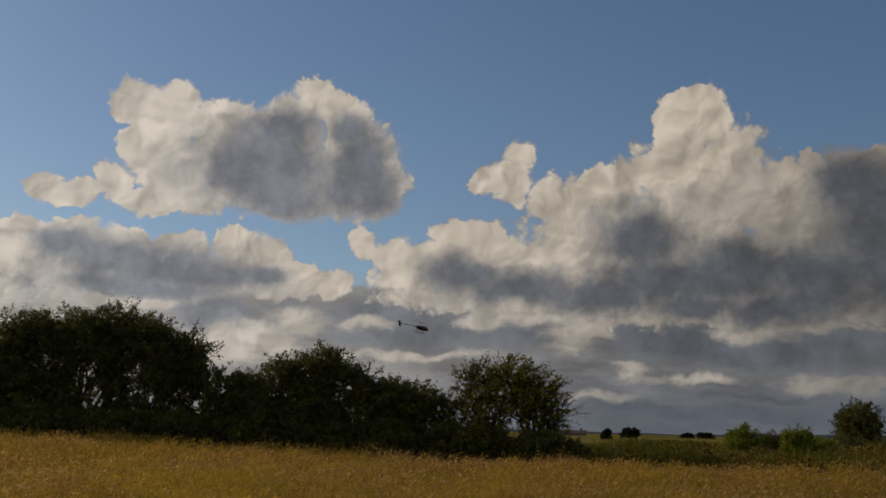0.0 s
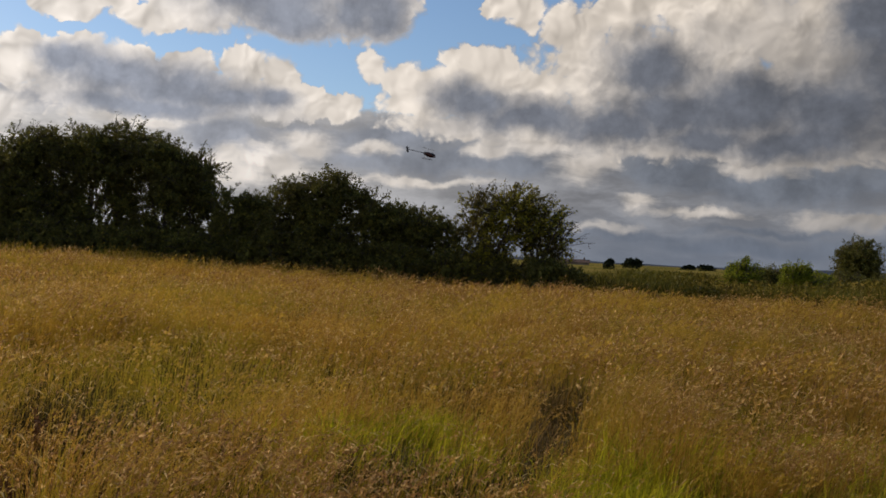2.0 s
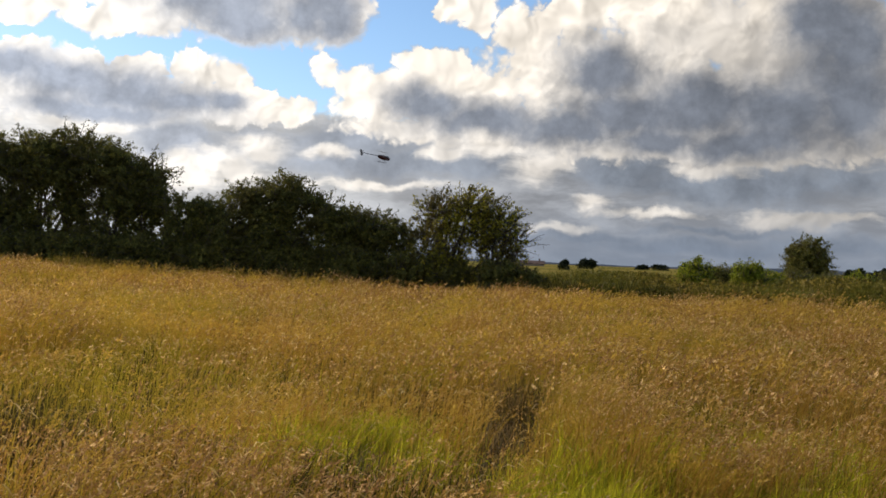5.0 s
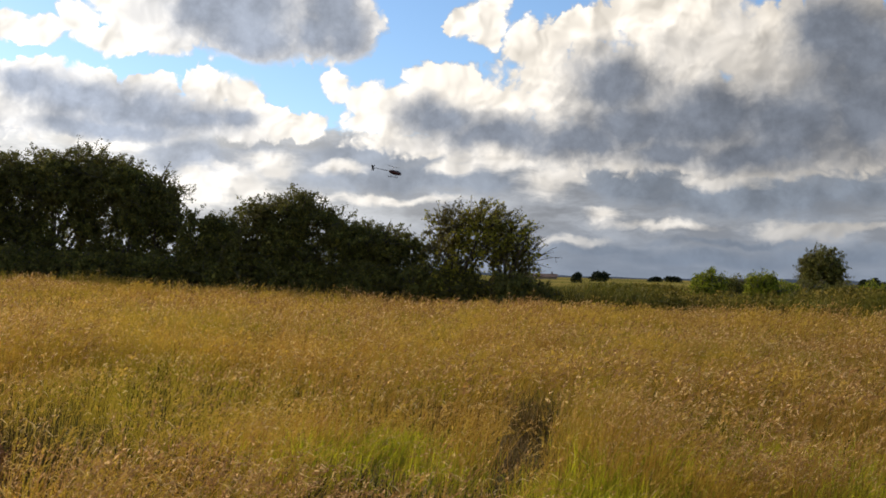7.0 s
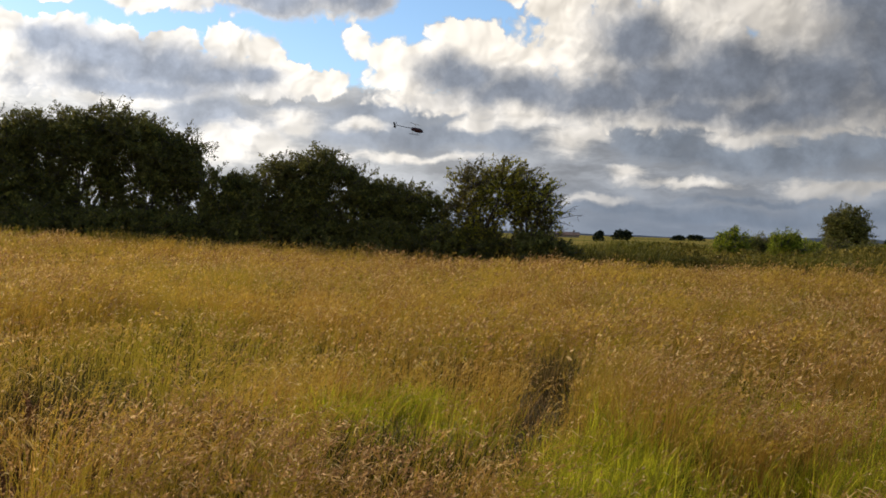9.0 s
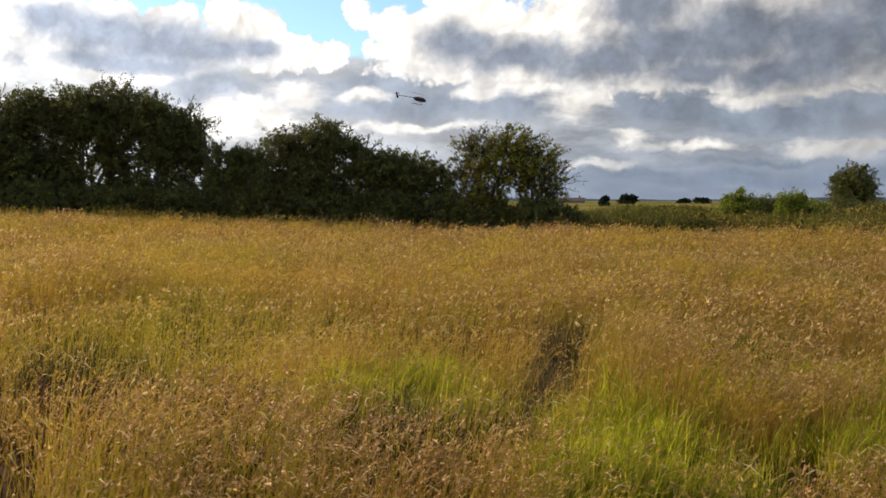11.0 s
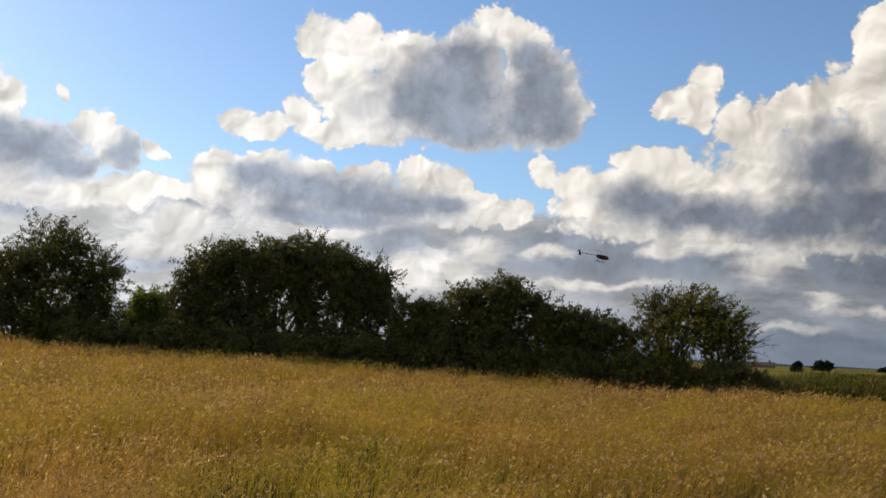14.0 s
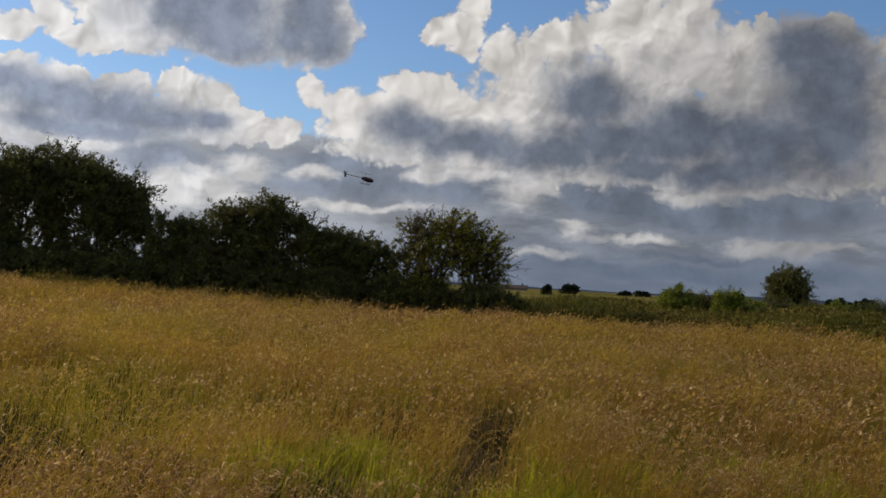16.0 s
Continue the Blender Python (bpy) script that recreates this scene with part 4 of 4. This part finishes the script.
# ---- field margin to the right, and the distance ----
def weeds(name, label, seed, n, az0, az1, d0, d1, h0, h1, mat=None):
    rng = np.random.default_rng(seed)
    a, d = np.radians(rng.uniform(az0, az1, n)), rng.uniform(d0, d1, n)
    x, y = d * np.sin(a), d * np.cos(a)
    h = rng.uniform(h0, h1, n) * (0.6 + 0.6 * clumps(x, y, seed))
    base = np.stack([x, y, ground_z(x, y) - 0.03], -1)
    lean = unit(rng.normal(size=(n, 3)) * [1, 1, 0] + WIND * 0.4)
    pts = np.stack([base + np.array([0, 0, 1.0]) * (h * t)[:, None] + lean * (h * 0.3 * t * t)[:, None] for t in (0, 0.4, 0.75, 1.0)], 1)
    side = unit(rng.normal(size=(n, 3)) * [1, 1, 0.4])
    w = 0.034 * rng.uniform(0.6, 1.4, (n, 1)) * np.array([1.0, 1.2, 0.9, 0.15])
    tagged(part(name, mesh_from(name, *ribbons(pts, w, side), [mat or WEEDS])), label, "weeds", kind="stuff")


weeds("tall_weeds", "tall green and yellow weeds along the field margin", 61, 15000, -4, 34, 44, 54, 0.5, 1.25)
weeds("tall_weeds", "rough grass and nettles at the foot of the hedgerow", 62, 9000, -46, -3, 46.5, 50, 0.3, 0.8, STRAW)
weeds("field_edge_grass", "yellow rough grass of the field beyond the margin", 63, 14000, -6, 34, 54, 66, 0.9, 1.5, WEEDS)


def herbs():
    """Leafy herbs of the field margin: low drifts of small leaves of uneven height."""
    rng = np.random.default_rng(64)
    n = 60000
    a, d = np.radians(rng.uniform(-4, 34, n)), rng.uniform(42.5, 55, n)
    x, y = d * np.sin(a), d * np.cos(a)
    top = (0.35 + 1.15 * clumps(x * 1.2, y * 1.2, 65)) * (0.7 + 0.3 * smooth(d, 42.5, 47))
    z = top * rng.uniform(0.15, 1.0, n) ** 0.6
    tagged(part("margin_herbs", mesh_from("margin_herbs", *leaves_at(np.stack([x, y, ground_z(x, y) + z], -1), 0.13, rng), [WEEDS])), "leafy olive-green herbs and docks of the field margin", "weeds", kind="stuff")


herbs()
MARGIN = "bushes of the field margin"
woody("margin_bush", 6.2, 52, [(0, 0, 1.15, 0.8, 0.8, 0.95, 1), (-0.4, 0, 0.7, 0.7, 0.7, 0.7, 1)], 240, LEAF_GREEN, "bright green rounded bush in the field margin", "bush", MARGIN, seed=71, size=0.07)
woody("margin_bush", 8.9, 54, [(0, 0, 1.15, 0.85, 0.8, 0.9, 1), (0.6, 0, 0.7, 0.7, 0.6, 0.6, 1)], 240, LEAF_GREEN, "bright green bush in the field margin", "bush", MARGIN, seed=72, size=0.07)
woody("margin_bush", 7.5, 58, [(0, 0, 0.9, 0.9, 0.8, 0.9, 1)], 130, LEAF_DARK, "dull green bush in the field margin", "bush", MARGIN, seed=73, size=0.07)
for i, (az, d, s) in enumerate(((10.5, 56, 0.9), (11.9, 55, 1.0), (13.4, 54, 1.0), (14.9, 53, 1.0), (16.6, 53, 1.1), (18.6, 54, 1.2), (21.0, 55, 1.2), (24.0, 56, 1.3))):
    woody("margin_bush", az, d, [(-0.4, 0, 0.9 * s, 0.9, 0.8, 0.8 * s, 1), (0.6, 0, 0.7 * s, 0.8, 0.8, 0.7 * s, 1)], 150, LEAF_DARK if i % 3 else LEAF_GREEN,
          "dull green bush in the overgrown field margin", "bush", MARGIN, seed=80 + i, size=0.075)
woody("round_tree", 11.9, 82, [(0, 0, 3.0, 1.7, 1.6, 1.3, 1), (-0.5, 0, 2.1, 1.4, 1.4, 1.2, 1), (0.6, 0, 2.0, 1.2, 1.4, 1.2, 1), (0, 0, 1.0, 1.3, 1.2, 0.9, 1)], 520, LEAF_DARK,
      "small round dark tree standing alone beyond the margin", seed=91, size=0.1)

DISTANT = "trees on the horizon"
for i, (az, d, w, h) in enumerate(((0.2, 430, 4.6, 4.8), (-1.1, 300, 1.6, 3.0), (4.1, 620, 6.0, 4.0), (5.5, 560, 4.0, 4.6), (8.6, 400, 5.0, 3.4), (9.3, 380, 3.0, 3.6),
                                   (14.2, 330, 4.0, 3.6), (15.6, 340, 5.0, 4.0), (17.5, 360, 6.0, 4.2), (20.5, 380, 6.0, 4.5), (3.2, 640, 5.0, 3.2))):
    woody("distant_tree", az, d, [(-w * 0.3, 0, h * 0.5, w * 0.5, 2.0, h * 0.42, 1), (w * 0.3, 0, h * 0.58, w * 0.55, 2.0, h * 0.38, 1), (0, 0, h * 0.22, w * 0.95, 2.0, h * 0.3, 1.6)], 80, FAR_LEAF,
          "dark distant tree on the far field edge", group=DISTANT, seed=110 + i, size=0.45, loose=0.3, ragged=0.0)


def box(size, at):
    bm = bmesh.new()
    bmesh.ops.create_cube(bm, size=1.0)
    bmesh.ops.scale(bm, vec=size, verts=bm.verts)
    bmesh.ops.bevel(bm, geom=bm.edges[:], offset=min(size) * 0.06, segments=1, affect="EDGES")
    bmesh.ops.translate(bm, vec=at, verts=bm.verts)
    return bm


def barn(az, d, wide, wall_h, ridge, label):
    bx, by = bearing(az, d)
    root = new("farm_building")
    root.location, root.rotation_euler = (bx, by, float(ground_z(bx, by))), (0, 0, -radians(az))
    part("wall", (box((wide, 8, wall_h + 0.4), (0, 0, wall_h / 2 - 0.2)), RENDERED), root, "pale rendered wall")
    bm = bmesh.new()
    ends = []
    for x in (-wide / 2 - 0.4, wide / 2 + 0.4):
        ends.append([bm.verts.new((x, y, z)) for y, z in ((-4.5, wall_h - 0.1), (0, ridge), (4.5, wall_h - 0.1), (4.5, wall_h - 0.4), (0, ridge - 0.3), (-4.5, wall_h - 0.4))])
    for i in range(6):
        bm.faces.new((ends[0][i], ends[0][(i + 1) % 6], ends[1][(i + 1) % 6], ends[1][i]))
    bm.faces.new(ends[0][::-1])
    bm.faces.new(ends[1])
    roof = part("roof", (bm, ROOF), root, "brown pitched roof")
    part("chimney", (box((0.9, 0.9, 1.6), (wide * 0.3, 0, ridge + 0.4)), ROOF), roof)
    return tagged(root, label, "building", "farm buildings")


barn(-2.9, 620, 15, 1.5, 3.2, "low farm building with a brown pitched roof on the horizon")
barn(-4.2, 640, 10, 1.5, 3.3, "farm building with a brown roof half hidden by a tree")


def hills():
    az = np.radians(np.linspace(-70, 60, 131))
    d = 3300.0
    deg = np.degrees(az)
    top = 2 + 12 * np.exp(-((deg - 11) / 4.5) ** 2) + 9 * np.exp(-((deg - 21) / 6) ** 2) + 5 * np.exp(-((deg + 6) / 9) ** 2) + 1.2 * np.sin(deg * 1.7)
    low = np.stack([d * np.sin(az), d * np.cos(az), -8 + 0 * az], -1)
    high = np.stack([(d + 80) * np.sin(az), (d + 80) * np.cos(az), top], -1)
    back = np.stack([(d + 200) * np.sin(az), (d + 200) * np.cos(az), -8 + 0 * az], -1)
    v = np.concatenate([low, high, back])
    k = len(az)
    i = np.arange(k - 1)
    q = np.concatenate([np.stack([i, i + 1, i + 1 + k, i + k], -1), np.stack([i + k, i + 1 + k, i + 1 + 2 * k, i + 2 * k], -1)])
    tagged(part("backdrop_hills", mesh_from("backdrop_hills", v, q, [HILL], shade=True)), "low blue-grey hills on the far horizon", "hills", kind="structure")


hills()


# ---- the model helicopter in the air ----
def lathe(profile, sides=14):
    """A body of revolution along x from (x, radius, drop) rows."""
    bm = bmesh.new()
    rings = []
    for x, r, z in profile:
        rings.append([bm.verts.new((x, r * 0.8 * math.cos(2 * math.pi * i / sides), z + r * math.sin(2 * math.pi * i / sides))) for i in range(sides)])
    for a, b in zip(rings, rings[1:]):
        for i in range(sides):
            bm.faces.new((a[i], a[(i + 1) % sides], b[(i + 1) % sides], b[i]))
    bm.faces.new(rings[0][::-1])
    bm.faces.new(rings[-1])
    for f in bm.faces:
        f.smooth = True
    return bm


def rod(points, r, sides=6):
    v, f = tubes([(points, [r] * len(points))], sides)
    bm = bmesh.new()
    vs = [bm.verts.new(p) for p in v]
    for q in f:
        bm.faces.new([vs[i] for i in q])
    bm.faces.new(vs[:sides][::-1])
    bm.faces.new(vs[-sides:])
    return bm


def blade(a, b, chord, thick, axis):
    bm = box((1, 1, 1), (0, 0, 0))
    a, b = Vector(a), Vector(b)
    run = b - a
    across = Vector(axis).cross(run).normalized()
    m = Matrix((run, across * chord, Vector(axis) * thick)).transposed().to_4x4()
    m.translation = (a + b) / 2
    bmesh.ops.transform(bm, matrix=m, verts=bm.verts)
    return bm


def model_helicopter(m):
    root = new("model_helicopter")
    root.matrix_basis = m
    body = part("canopy", (lathe([(0.36, 0.01, -0.03), (0.33, 0.045, -0.025), (0.26, 0.075, -0.01), (0.14, 0.095, 0.0), (0.02, 0.095, 0.01), (-0.08, 0.07, 0.02), (-0.16, 0.035, 0.03)]), RED_SHELL), root, "dark red glossy canopy")
    part("windscreen", (lathe([(0.335, 0.03, 0.005), (0.28, 0.062, 0.012), (0.20, 0.08, 0.02), (0.17, 0.07, 0.025)], 10), GLOSS_BLACK), body, "black tinted windscreen")
    part("frame", (box((0.30, 0.05, 0.12), (0.0, 0, 0.03)), GLOSS_BLACK), root)
    boom = part("tail_boom", (rod([(-0.10, 0, 0.04), (-0.5, 0, 0.05), (-0.86, 0, 0.06)], 0.014), GLOSS_BLACK), root, "thin black tail boom")
    part("tail_fin", (blade((-0.80, 0.012, -0.06), (-0.90, 0.012, 0.17), 0.07, 0.006, (0, 1, 0)), GLOSS_BLACK), boom)
    part("stabiliser", (blade((-0.62, -0.13, 0.055), (-0.62, 0.13, 0.055), 0.05, 0.006, (0, 0, 1)), GLOSS_BLACK), boom)
    for s in (-1, 1):
        part("tail_rotor_blade", (blade((-0.84, -0.03, 0.06), (-0.84 + s * 0.05, -0.03, 0.06 + s * 0.11), 0.022, 0.004, (0, 1, 0)), GLOSS_BLACK), boom)
    mast = part("rotor_mast", (rod([(0.0, 0, 0.08), (0, 0, 0.23)], 0.008), STEEL), root, "bare metal mast")
    part("rotor_head", (box((0.05, 0.14, 0.03), (0, 0, 0.225)), STEEL), mast)
    for s in (-1, 1):
        part("rotor_blade", (blade((s * 0.03, s * 0.07, 0.23), (s * 0.22, s * 0.66, 0.24), 0.055, 0.008, (0, 0, 1)), GLOSS_BLACK), mast)
    for s in (-1, 1):
        part("skid", (rod([(0.24, s * 0.12, -0.165), (0.20, s * 0.12, -0.185), (-0.16, s * 0.12, -0.185), (-0.19, s * 0.12, -0.18)], 0.008), GLOSS_BLACK), root)
        for x in (0.13, -0.08):
            part("skid_strut", (rod([(x, s * 0.04, -0.06), (x, s * 0.09, -0.11), (x, s * 0.12, -0.185)], 0.007), GLOSS_BLACK), root)
    return tagged(root, "small black and dark red model helicopter hovering in the air", "model helicopter")


hx, hy = bearing(-11.4, 42)
model_helicopter(pose(hx, hy, EYE + 42 * math.tan(radians(5.6)), 4, 8, 12))
